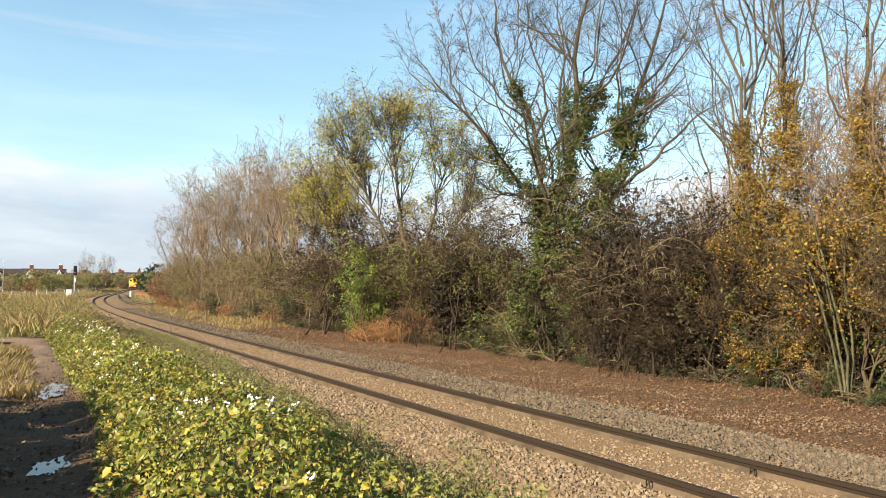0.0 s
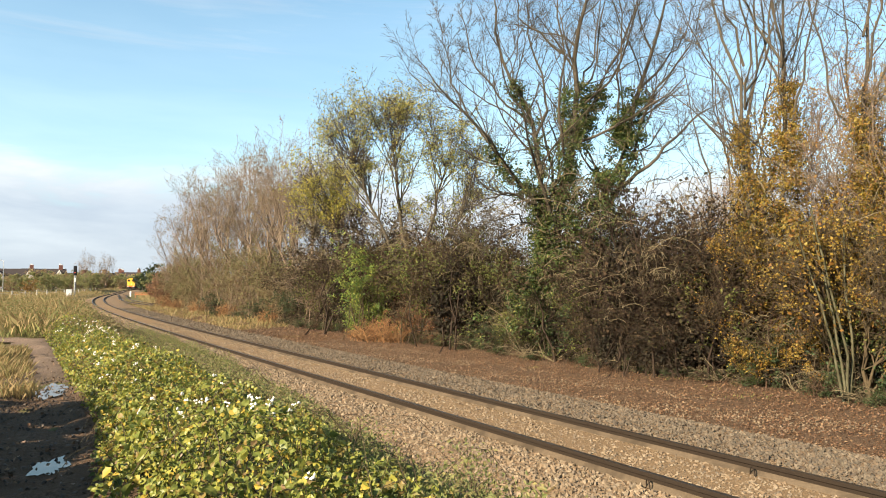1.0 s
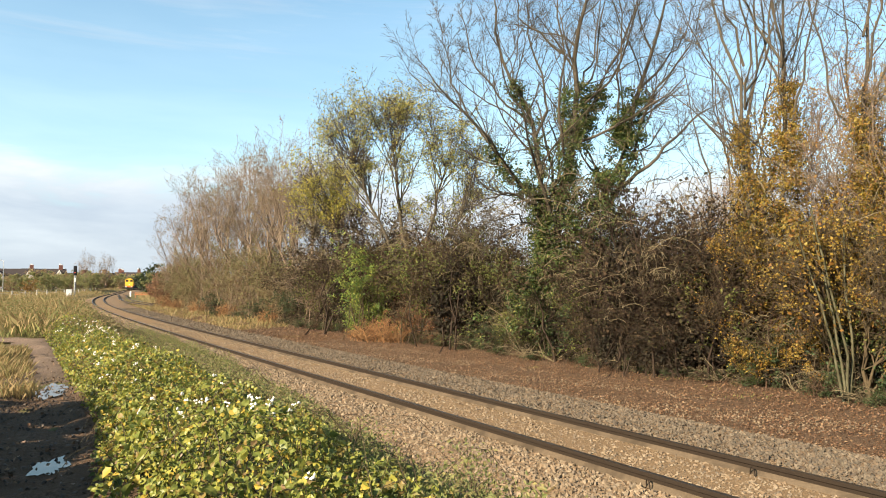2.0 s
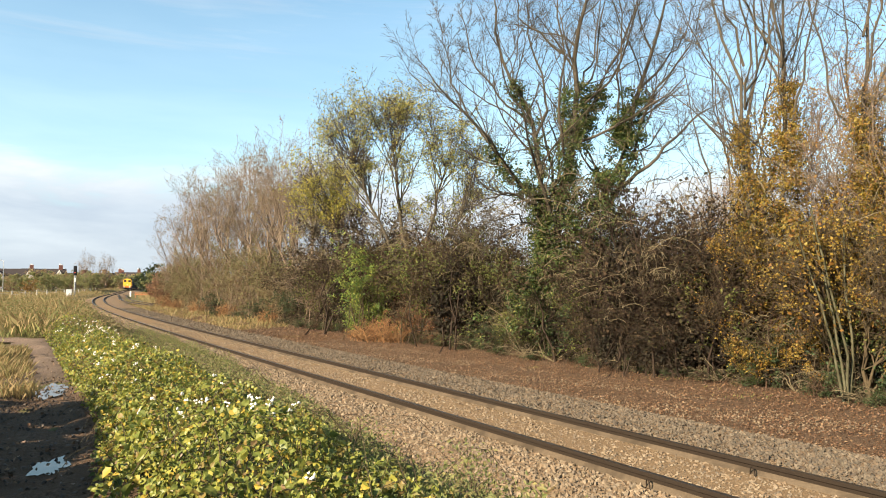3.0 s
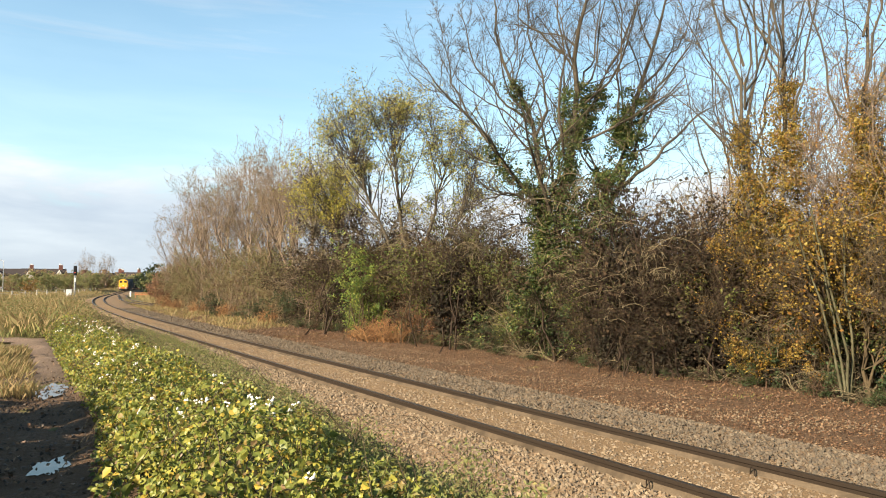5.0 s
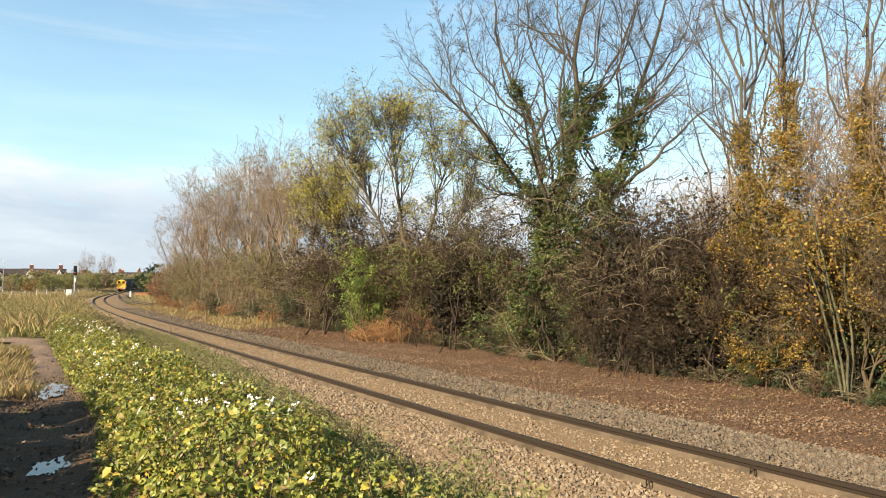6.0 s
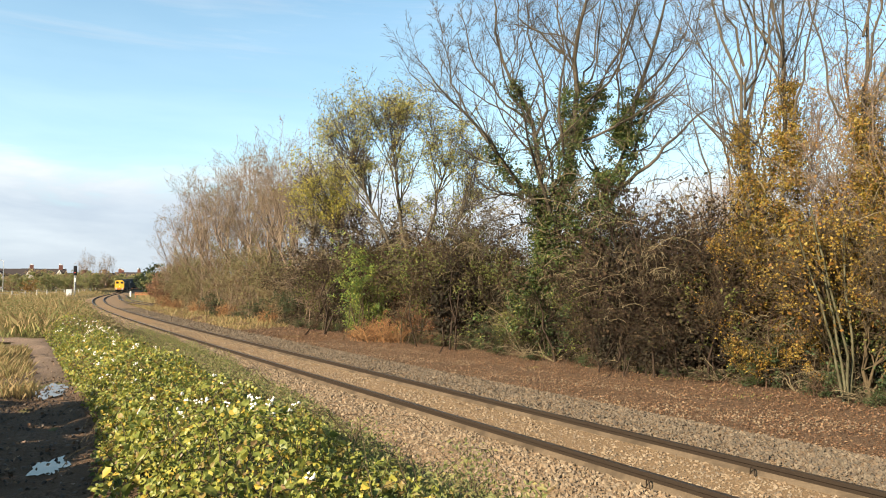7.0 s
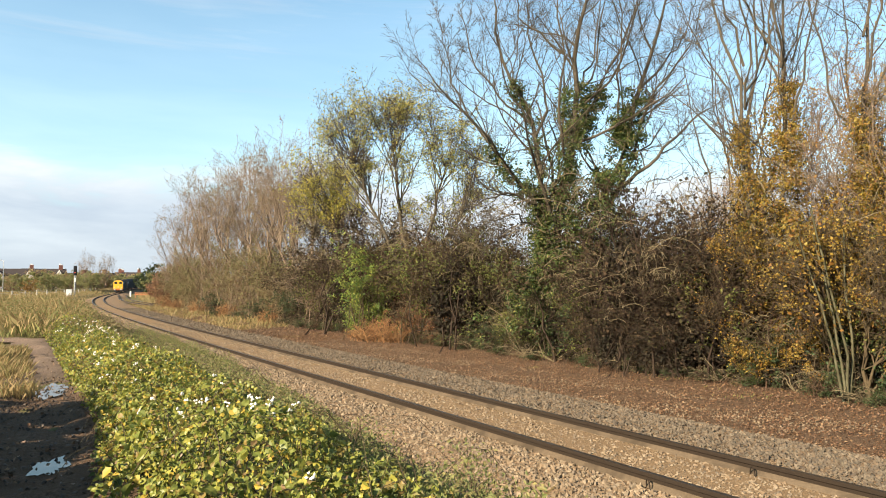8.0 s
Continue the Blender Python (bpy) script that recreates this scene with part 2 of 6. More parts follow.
def np_mesh(name, verts, faces, mat, smooth=False, mat_index=None):
    """A mesh from arrays; faces: (n, 3) or (n, 4)."""
    me = bpy.data.meshes.new(name)
    verts, faces = np.asarray(verts, np.float32), np.asarray(faces, np.int32)
    me.vertices.add(len(verts))
    me.vertices.foreach_set("co", verts.ravel())
    k = faces.shape[1]
    me.loops.add(faces.size)
    me.loops.foreach_set("vertex_index", faces.ravel())
    me.polygons.add(len(faces))
    me.polygons.foreach_set("loop_start", np.arange(len(faces), dtype=np.int32) * k)
    if mat_index is not None:
        me.polygons.foreach_set("material_index", np.asarray(mat_index, np.int32))
    me.polygons.foreach_set("use_smooth", np.full(len(faces), smooth))
    me.update(calc_edges=True)
    link(me, mat)
    return me


def part(name, data, mat, parent=None, label="", m=None):
    """Links a bmesh or a mesh as one object, under a thing or part where one is given."""
    if isinstance(data, bmesh.types.BMesh):
        me = bpy.data.meshes.new(name)
        data.to_mesh(me)
        data.free()
        link(me, mat)
        data = me
    ob = new(name, data)
    if parent is not None:
        ob.parent = parent
    if m is not None:
        ob.matrix_basis = m
    return tagged(ob, label)


def box_bm(x0, x1, y0, y1, z0, z1, bevel=0.0, bm=None):
    own = bm is None
    bm = bmesh.new() if own else bm
    r = bmesh.ops.create_cube(bm, size=1, matrix=Matrix.Translation(((x0 + x1) / 2, (y0 + y1) / 2, (z0 + z1) / 2)) @ Matrix.Diagonal((x1 - x0, y1 - y0, z1 - z0, 1)))
    if bevel:
        edges = list({e for v in r["verts"] for e in v.link_edges})
        bmesh.ops.bevel(bm, geom=edges, offset=bevel, segments=2, affect="EDGES", profile=0.6)
    return bm


def rod_bm(a, b, r0, r1=None, sides=10, bm=None):
    bm = bmesh.new() if bm is None else bm
    a, b = Vector(a), Vector(b)
    q = (b - a).to_track_quat("Z", "Y").to_matrix().to_4x4()
    bmesh.ops.create_cone(bm, cap_ends=True, segments=sides, radius1=r0, radius2=r0 if r1 is None else r1, depth=(b - a).length,
                          matrix=Matrix.Translation((a + b) / 2) @ q)
    return bm


def merge(meshes):
    """Joins (verts, faces) pairs of one face size."""
    vs, fs, n = [], [], 0
    for v, f in meshes:
        vs.append(v)
        fs.append(f + n)
        n += len(v)
    return np.concatenate(vs), np.concatenate(fs)


def unit(a):
    return a / np.maximum(np.linalg.norm(a, axis=-1, keepdims=True), 1e-9)


def tubes(P, R, sides=3):
    """Tubes along N polylines P (N, K, 3) with radii R (N, K): verts and quads."""
    N, K = P.shape[:2]
    T = unit(np.gradient(P, axis=1))
    ref = np.where(np.abs(T[..., 2:3]) > 0.9, np.array([1.0, 0, 0]), np.array([0, 0, 1.0]))
    U = unit(np.cross(T, ref))
    V = np.cross(T, U)
    a = np.arange(sides) * 2 * np.pi / sides
    ring = P[:, :, None] + R[:, :, None, None] * (np.cos(a)[:, None] * U[:, :, None] + np.sin(a)[:, None] * V[:, :, None])
    idx = np.arange(N * K * sides).reshape(N, K, sides)
    A, B = idx[:, :-1], idx[:, 1:]
    F = np.stack([A, np.roll(A, -1, 2), np.roll(B, -1, 2), B], -1).reshape(-1, 4)
    return ring.reshape(-1, 3), F


def along(P, R, t):
    """Points, tangents and radii at fractions t (N, n) of polylines."""
    K = P.shape[1]
    f = np.clip(t, 0, 0.999) * (K - 1)
    i = f.astype(int)
    w = (f - i)[..., None]
    n = np.arange(len(P))[:, None]
    p0, p1 = P[n, i], P[n, i + 1]
    return p0 * (1 - w) + p1 * w, unit(p1 - p0), R[n, i] * (1 - w[..., 0]) + R[n, i + 1] * w[..., 0]


def sprout(P, R, n, angle, ratio, up=0.1, tmin=0.2, npts=5, wob=0.18, rmin=0.004, rng=RNG, rfac=0.6):
    """Side branches: n from each polyline."""
    N = len(P)
    t = tmin + (1 - tmin) * (np.arange(n)[None] + rng.random((N, n))) / n
    pos, tan, rad = along(P, R, t)
    L = np.linalg.norm(np.diff(P, axis=1), axis=2).sum(1)[:, None] * ratio * (1.15 - 0.65 * t) * rng.uniform(0.6, 1.25, (N, n))
    rv = rng.normal(size=(N, n, 3))
    perp = unit(rv - (rv * tan).sum(-1, keepdims=True) * tan)
    a = np.radians(angle) * rng.uniform(0.6, 1.35, (N, n))[..., None]
    d = unit(tan * np.cos(a) + perp * np.sin(a)).reshape(-1, 3)
    pos, L = pos.reshape(-1, 3), L.reshape(-1)
    out = [pos]
    for _ in range(npts - 1):
        d = unit(d + wob * rng.normal(size=d.shape) + np.array([0, 0, up]))
        out.append(out[-1] + d * (L / (npts - 1))[:, None])
    r0 = np.maximum(rad.reshape(-1) * rfac, rmin)
    taper = np.linspace(1, 0.35, npts)
    return np.stack(out, 1), np.maximum(r0[:, None] * taper, rmin * 0.6)


def leaf_cloud(pos, size, rng=RNG, flat=0.3, width=0.62):
    """A folded four-cornered leaf at each place: verts and triangles."""
    n = len(pos)
    nor = unit(rng.normal(size=(n, 3)) + np.array([0, 0, flat]))
    d = rng.normal(size=(n, 3))
    d = unit(d - (d * nor).sum(1, keepdims=True) * nor)
    s = np.cross(nor, d)
    size = (size * rng.uniform(0.6, 1.3, n))[:, None]
    v = np.stack([pos, pos + size * (0.45 * d + 0.5 * width * s + 0.12 * nor), pos + size * (d - 0.08 * nor), pos + size * (0.45 * d - 0.5 * width * s + 0.12 * nor)], 1)
    i = np.arange(n)[:, None] * 4
    f = np.concatenate([i + np.array([[0, 3, 2]]), i + np.array([[0, 2, 1]])], 1).reshape(-1, 3)
    return v.reshape(-1, 3), f


def broad_leaves(pos, nor, size, rng=RNG):
    """Ovate leaves with a folded midrib and drooping tip, facing about nor."""
    n = len(pos)
    d = rng.normal(size=(n, 3))
    d = unit(d - (d * nor).sum(1, keepdims=True) * nor)
    s = np.cross(nor, d)
    L = (size * rng.uniform(0.6, 1.25, n))[:, None]
    w = 0.36 * L * rng.uniform(0.75, 1.2, (n, 1))
    f = L * rng.uniform(0.02, 0.16, (n, 1))
    v = np.stack([pos, pos + 0.28 * L * d + w * s + f * nor, pos + 0.65 * L * d + 0.8 * w * s + 0.8 * f * nor, pos + L * d - 0.18 * L * nor,
                  pos + 0.65 * L * d - 0.8 * w * s + 0.8 * f * nor, pos + 0.28 * L * d - w * s + f * nor, pos + 0.5 * L * d], 1)
    i = np.arange(n)[:, None] * 7
    tri = np.array([0, 6, 1, 1, 6, 2, 2, 6, 3, 3, 6, 4, 4, 6, 5, 5, 6, 0]).reshape(6, 3)
    return v.reshape(-1, 3), (i[:, :, None] + tri[None]).reshape(-1, 3)


# ---- the line of the railway ----
KN = [-20, 10, 40, 70, 100, 140, 190, 220, 232, 285, 310]
KV = [0.00037, -0.00017, -0.0007, -0.00112, -0.0013, -0.00102, -0.00025, -0.0006, -0.0045, -0.0050, 0.0]
SS = np.arange(-200.0, 600.0, 1.0)
KK = np.interp(SS, KN, KV, left=0, right=0)
HD = 0.567 + np.cumsum(KK) - KK[SS < 0].sum()
TX, TY = np.cumsum(-np.sin(HD)), np.cumsum(np.cos(HD))
I0 = int(np.searchsorted(SS, 0))
TX, TY = TX - TX[I0] + 7.102 * math.cos(0.567), TY - TY[I0] + 7.102 * math.sin(0.567)


def rise(s):
    t = np.clip((np.asarray(s, float) - 222) / 48, 0, 1)
    return 1.15 * t * t * (3 - 2 * t)


def track(s, off=0.0, z=0.0):
    """A place s metres along the line, off metres to its right (away from the path)."""
    s, off = np.broadcast_arrays(np.asarray(s, float), np.asarray(off, float))
    h = np.interp(s, SS, HD)
    return np.stack([np.interp(s, SS, TX) + off * np.cos(h), np.interp(s, SS, TY) + off * np.sin(h), rise(s) + z], -1)


def heading(s):
    return float(np.interp(s, SS, HD))


def station(x, y):
    """The inverse: along and across the line."""
    x, y = np.asarray(x, float), np.asarray(y, float)
    i = np.argmin((x[..., None] - TX[::2]) ** 2 + (y[..., None] - TY[::2]) ** 2, -1) * 2
    dx, dy, h = x - TX[i], y - TY[i], HD[i]
    return SS[i] - dx * np.sin(h) + dy * np.cos(h), dx * np.cos(h) + dy * np.sin(h)


def ground_z(s, off):
    """Height of the ground: the path's bank, the bed of the line, the hedge bottom."""
    s, off = np.asarray(s, float), np.asarray(off, float)
    bank = np.interp(s, [55, 110], [0.57, 0.1])
    left = np.interp(off, [-60, -12, -9, -6.2, -4.7, -3.5, -3.0], [0.9, 1.1, 1.0, 1.0, 0.6, -0.4, -1.0])
    left = left * np.where(left > 0, bank, 0.57)
    left = left + np.interp(s, [24, 34, 62, 85], [0.0, 0.62, 0.5, 0.0]) * np.exp(-((off + 4.3) / 1.2) ** 2)
    right = np.interp(off, [3.6, 8.0, 14, 60], [-0.48, -0.33, -0.2, 0.0])
    return np.where(off < 0, left, right) + rise(s) * np.exp(-np.abs(off) / 60)


def strip(name, s, offs, zfun, mat, rough=0.0, rng=RNG):
    S, O = np.meshgrid(s, offs, indexing="ij")
    v = track(S, O)
    v[..., 2] += zfun(S, O) + rng.normal(size=S.shape) * rough
    i = np.arange(S.size).reshape(S.shape)
    f = np.stack([i[:-1, :-1], i[:-1, 1:], i[1:, 1:], i[1:, :-1]], -1).reshape(-1, 4)
    return part(name, np_mesh(name, v.reshape(-1, 3), f, mat, True), None)


# ---- ground ----
def build_ground():
    a = np.sinh(np.linspace(-6.6, 7.2, 170)) * 2.6
    b = np.sinh(np.linspace(-7.2, 6.8, 160)) * 2.2
    U, V = np.meshgrid(a + 25, b, indexing="ij")
    h = 0.5
    x = 3 - math.sin(h) * U + math.cos(h) * V
    y = 4 + math.cos(h) * U + math.sin(h) * V
    s, o = station(x, y)
    z = ground_z(s, o)
    n = np.array([noise.noise((p * 0.35, q * 0.35, 0)) for p, q in zip(x.ravel(), y.ravel())]).reshape(x.shape)
    z = z + 0.05 * n * (np.abs(o) > 3.4) - 0.02
    i = np.arange(x.size).reshape(x.shape)
    f = np.stack([i[:-1, :-1], i[:-1, 1:], i[1:, 1:], i[1:, :-1]], -1).reshape(-1, 4)
    tagged(part("ground", np_mesh("ground", np.stack([x, y, z], -1).reshape(-1, 3), f, M_GRASSLAND, True), None),
           "rough open grassland beside the railway", "ground", kind="structure")


build_ground()
S_NEAR = np.concatenate([np.arange(-14, 60, 0.5), np.arange(60, 330, 2.0)])


def ballast_z(s, o):
    return np.interp(o, [-3.3, -2.7, -1.75, -0.8, 0.8, 1.8, 3.4, 4.2], [-0.62, -0.45, -0.20, -0.165, -0.165, -0.18, -0.30, -0.50])


tagged(strip("ballast", S_NEAR, [-3.3, -2.9, -2.4, -1.75, -1.2, -0.8], ballast_z, M_BALLAST, 0.008), "weathered pale brown ballast shoulder", "ballast", kind="structure")
tagged(strip("ballast_centre", S_NEAR, [-0.8, -0.4, 0.0, 0.4, 0.8], lambda s, o: ballast_z(s, o) + 0.006, M_SAND, 0.006), "sandy fill between the rails", "ballast", kind="structure")
tagged(strip("ballast_shoulder", S_NEAR, [0.8, 1.2, 1.8, 2.4, 3.0, 3.4, 4.2], ballast_z, M_BALLAST, 0.008), "grey and brown ballast shoulder", "ballast", kind="structure")
tagged(strip("leaf_litter", np.arange(-14, 90, 0.5), np.arange(3.2, 9.6, 0.4), lambda s, o: ground_z(s, o) + 0.03 + 0.02 * np.sin(o * 3 + s), M_LITTER, 0.012),
       "brown fallen leaves covering the strip below the hedge", "leaf litter", kind="structure")
tagged(strip("path", np.arange(-16, 12.4, 0.4), np.arange(-9.4, -5.9, 0.25), lambda s, o: ground_z(s, o) + 0.055 - 0.04 * np.exp(-((o + 6.8) / 0.5) ** 2), M_MUD, 0.014),
       "dark muddy wet footpath with puddles", "path", kind="structure")


def far_path():
    """The dry part of the path, which bends away from the line."""
    s = np.arange(12.0, 25.6, 0.4)
    lo = np.interp(s, [12.4, 16, 20, 23, 25, 27], [-7.9, -6.95, -6.9, -7.3, -8.6, -10.5])
    hi = np.interp(s, [12.4, 16, 21, 23.5, 27], [-6.1, -5.95, -5.75, -6.0, -9.2])
    lo, hi = lo + 0.16 * np.sin(s * 2.3) + RNG.normal(size=len(s)) * 0.08, hi + 0.14 * np.sin(s * 1.7 + 1) + RNG.normal(size=len(s)) * 0.07
    t = np.linspace(0, 1, 8)
    O = lo[:, None] + (hi - lo)[:, None] * t
    S = np.repeat(s[:, None], 8, 1)
    v = track(S, O)
    v[..., 2] += ground_z(S, O) + 0.075 - 0.06 * np.abs(t - 0.5) * 2 - 0.12 * np.clip((13.6 - S) / 1.2, 0, 1) + RNG.normal(size=S.shape) * 0.012
    i = np.arange(S.size).reshape(S.shape)
    f = np.stack([i[:-1, :-1], i[:-1, 1:], i[1:, 1:], i[1:, :-1]], -1).reshape(-1, 4)
    tagged(part("path_far", np_mesh("path_far", v.reshape(-1, 3), f, M_PATHDRY, True), None), "dry pale earth footpath bending into the grass", "path", kind="structure")


far_path()


# ---- rails ----
def rail_mesh(s, off, name="rail"):
    """Flat-bottom rail swept along the line; off may vary along s."""
    prof = np.array([(-0.035, -0.004), (-0.030, 0.0), (0.030, 0.0), (0.035, -0.004), (0.035, -0.045), (0.009, -0.056), (0.009, -0.100), (0.066, -0.146), (0.070, -0.159),
                     (-0.070, -0.159), (-0.066, -0.146), (-0.009, -0.100), (-0.009, -0.056), (-0.035, -0.045)])
    c = track(s, off)
    t = unit(np.gradient(c, axis=0))
    side = unit(np.stack([t[:, 1], -t[:, 0], np.zeros(len(t))], -1))
    v = c[:, None] + prof[None, :, :1] * side[:, None] + prof[None, :, 1:] * np.array([0, 0, 1.0])
    k = len(prof)
    i = np.arange(len(s) * k).reshape(len(s), k)
    A, B = i[:-1], i[1:]
    f = np.stack([A, B, np.roll(B, -1, 1), np.roll(A, -1, 1)], -1)
    mi = np.zeros(f.shape[:2], int)
    mi[:, 1] = 1
    mi[:, [6, 7, 9, 10]] = 2
    return np_mesh(name, v.reshape(-1, 3), f.reshape(-1, 4), [M_RAIL, M_RAILTOP, M_DUST], False, mi.ravel())


S_RAIL = np.concatenate([np.arange(-14, 80, 1.0), np.arange(80, 330, 2.0)])
railway = tagged(new("railway_track"), "single railway track of rusty flat-bottom rails on ballast", "railway track", kind="structure")
for o in (-0.7525, 0.7525):
    part("rail", rail_mesh(S_RAIL, o), None, railway)
SID_S, SID_O = [84, 91, 100, 112, 140, 170, 200, 232], [6.3, 5.3, 4.6, 4.1, 3.75, 3.4, 2.2, 0.0]
s_sid = np.arange(86, 232, 2.0)
siding = tagged(new("siding_track"), "disused rusty siding joining the main track", "railway track", kind="structure")
for o in (-0.7525, 0.7525):
    part("rail", rail_mesh(s_sid, np.interp(s_sid, SID_S, SID_O) + o), None, siding)


def bond_wire(s, off):
    """A looped cable bond on the side of a rail."""
    a = np.linspace(0, math.pi, 9)
    p = np.stack([0.05 * np.cos(a), 0.01 + 0.05 * np.sin(a * 0.5), -0.16 + 0.11 * np.sin(a)], -1)[None] * np.array([1.0, 1.25, 1.0])
    v, f = tubes(p, np.full((1, 9), 0.008), 6)
    h = heading(s)
    c = track(s, off)
    ob = part("bond_wire", np_mesh("bond_wire", v, f, M_RAIL, True), None, railway, "rust-brown looped cable clipped to the rail", Matrix.Translation(c) @ Matrix.Rotation(h + math.pi / 2, 4, "Z"))
    return ob


bond_wire(5.10, 0.70)
bond_wire(5.43, -0.80)


# ---- loose stones ----
def stones(name, n, s0, s1, o0, o1, zfun, size, mat, label, rng, power=1.0):
    s = s0 + (s1 - s0) * rng.random(n) ** power
    o = rng.uniform(o0, o1, n)
    c = track(s, o)
    c[:, 2] += zfun(s, o) + size * 0.05
    octa = np.array([[1, 0, 0], [-1, 0, 0], [0, 1, 0], [0, -1, 0], [0, 0, 1], [0, 0, -1]], float)
    L = size * rng.uniform(0.5, 1.3, (n, 1, 1)) * 0.62
    v = (octa[None] + rng.uniform(-0.42, 0.42, (n, 6, 3))) * np.stack([np.ones(n), rng.uniform(0.65, 1, n), rng.uniform(0.5, 0.85, n)], -1)[:, None] * L
    q = unit(rng.normal(size=(n, 4)))
    w, x, y, z = q.T
    Rm = np.stack([1 - 2 * (y * y + z * z), 2 * (x * y - w * z), 2 * (x * z + w * y), 2 * (x * y + w * z), 1 - 2 * (x * x + z * z), 2 * (y * z - w * x),
                   2 * (x * z - w * y), 2 * (y * z + w * x), 1 - 2 * (x * x + y * y)], -1).reshape(n, 3, 3)
    v = np.einsum("nij,nkj->nki", Rm, v) + c[:, None]
    tri = np.array([[0, 2, 4], [2, 1, 4], [1, 3, 4], [3, 0, 4], [2, 0, 5], [1, 2, 5], [3, 1, 5], [0, 3, 5]])
    f = (np.arange(n)[:, None, None] * 6 + tri[None]).reshape(-1, 3)
    return tagged(part(name, np_mesh(name, v.reshape(-1, 3), f, mat), None), label, "ballast", kind="stuff")


r1 = np.random.default_rng(11)
stones("ballast_stones", 19000, 2.5, 26, -3.1, -0.83, ballast_z, 0.056, M_STONE, "loose pale brown ballast stones beside the track", r1, 1.35)
stones("ballast_stones", 12000, 2.5, 46, -0.68, 0.68, lambda s, o: ballast_z(s, o) + 0.002, 0.044, M_STONE, "sandy ballast stones half buried between the rails", r1, 1.4)
stones("ballast_stones", 18000, 2.5, 32, 0.83, 3.6, lambda s, o: ballast_z(s, o) + 0.006, 0.058, M_STONEGREY, "clean grey ballast stones on the track shoulder", r1, 1.5)
stones("ballast_stones", 9000, 2, 32, 3.2, 6.4, lambda s, o: np.maximum(ballast_z(s, o), ground_z(s, o) + 0.02), 0.046, M_STONE, "brown ballast stones scattered into the leaves", r1, 1.4)


stones("ballast_stones", 6500, 24, 70, -2.4, -0.83, ballast_z, 0.10, M_STONE, "pale ballast along the distant track", r1, 1.5)
stones("ballast_stones", 7500, 30, 80, 0.83, 3.4, ballast_z, 0.10, M_STONEGREY, "brown-grey ballast along the distant track", r1, 1.5)
stones("path_stones", 2600, 2.5, 15, -9.2, -6.1, lambda s, o: ground_z(s, o) + 0.03, 0.035, M_PEBBLE, "small stones trodden into the muddy path", r1)


def litter(n, s0, s1, o0, o1, size, rng, power=1.2):
    s = s0 + (s1 - s0) * rng.random(n) ** power
    o = rng.uniform(o0, o1, n)
    p = track(s, o)
    p[:, 2] += ground_z(s, o) + 0.05 + 0.02 * rng.random(n)
    v, f = leaf_cloud(p, np.full(n, size), rng, 1.6, 0.7)
    tagged(part("fallen_leaves", np_mesh("fallen_leaves", v, f, M_DEADLEAF), None), "dry brown fallen leaves on the ground below the hedge", "leaves", kind="stuff")


litter(38000, 2, 34, 3.6, 8.3, 0.045, r1, 1.4)
litter(9000, 30, 80, 3.3, 7.5, 0.08, r1, 1.4)


litter(900, 2.5, 16, -9.0, -6.1, 0.05, r1, 1.0)


# ---- puddles ----
def puddle(x, y, rx, ry, seed):
    rng = np.random.default_rng(seed)
    n = 40
    a = np.linspace(0, 2 * np.pi, n, endpoint=False)
    r = 1 + 0.16 * np.sin(2 * a + rng.random() * 6) + 0.13 * np.sin(5 * a + rng.random() * 6) + 0.10 * rng.normal(size=n)
    bm = bmesh.new()
    vs = [bm.verts.new((rx * r[i] * math.cos(a[i]), ry * r[i] * math.sin(a[i]), 0)) for i in range(n)]
    bm.faces.new(vs)
    s, o = station(np.array([x]), np.array([y]))
    z = float(ground_z(s, o)[0]) + 0.032
    ob = part("puddle", bm, M_PUDDLE, None, "", pose(x, y, z, 0, 0, 25))
    tagged(ob, "shallow rain puddle reflecting the pale sky on the muddy path", "puddle")


puddle(-3.42, 6.0, 0.13, 0.30, 3)
puddle(-5.86, 10.25, 0.22, 0.72, 5)


# ---- trees ----
def wood(name, levels, mat, parent, sides=(7, 5, 3, 3, 3), label=""):
    """All the branches of one tree as one mesh."""
    v, f = merge([tubes(P, R, sides[min(i, len(sides) - 1)]) for i, (P, R) in enumerate(levels)])
    return part(name, np_mesh(name, v, f, mat, True), None, parent, label)


def polyline(pts, n=8):
    p = np.array(pts, float)
    d = np.concatenate([[0], np.cumsum(np.linalg.norm(np.diff(p, axis=0), axis=1))])
    t = np.linspace(0, d[-1], n)
    return np.stack([np.interp(t, d, p[:, i]) for i in range(3)], -1)


def limbs(specs, n=8, rng=RNG, wob=0.05):
    P = np.stack([polyline(p, n) for p, _, _ in specs])
    P[:, 1:] += rng.normal(size=P[:, 1:].shape) * wob
    R = np.stack([np.linspace(a, b, n) for _, a, b in specs])
    return P, R


def leaf_points(P, n, spread, rng, lo=0.3):
    """Points about the outer parts of twigs."""
    i = rng.integers(0, len(P), n)
    pos, _, _ = along(P[i], np.ones(P[i].shape[:2]), rng.uniform(lo, 1, (n, 1)))
    return pos[:, 0] + rng.normal(size=(n, 3)) * spread


def ivy_points(P, R, n, thick, rng, tmax=0.6, keep=1.0):
    i = rng.integers(0, len(P), n)
    t = rng.random((n, 1)) ** 1.2 * tmax
    pos, tan, rad = along(P[i], R[i], t)
    rv = rng.normal(size=(n, 3))
    perp = unit(rv - (rv * tan[:, 0]).sum(1, keepdims=True) * tan[:, 0])
    return pos[:, 0] + perp * (rad + thick * (1 - 0.75 * t) * rng.random((n, 1)) ** 0.6)


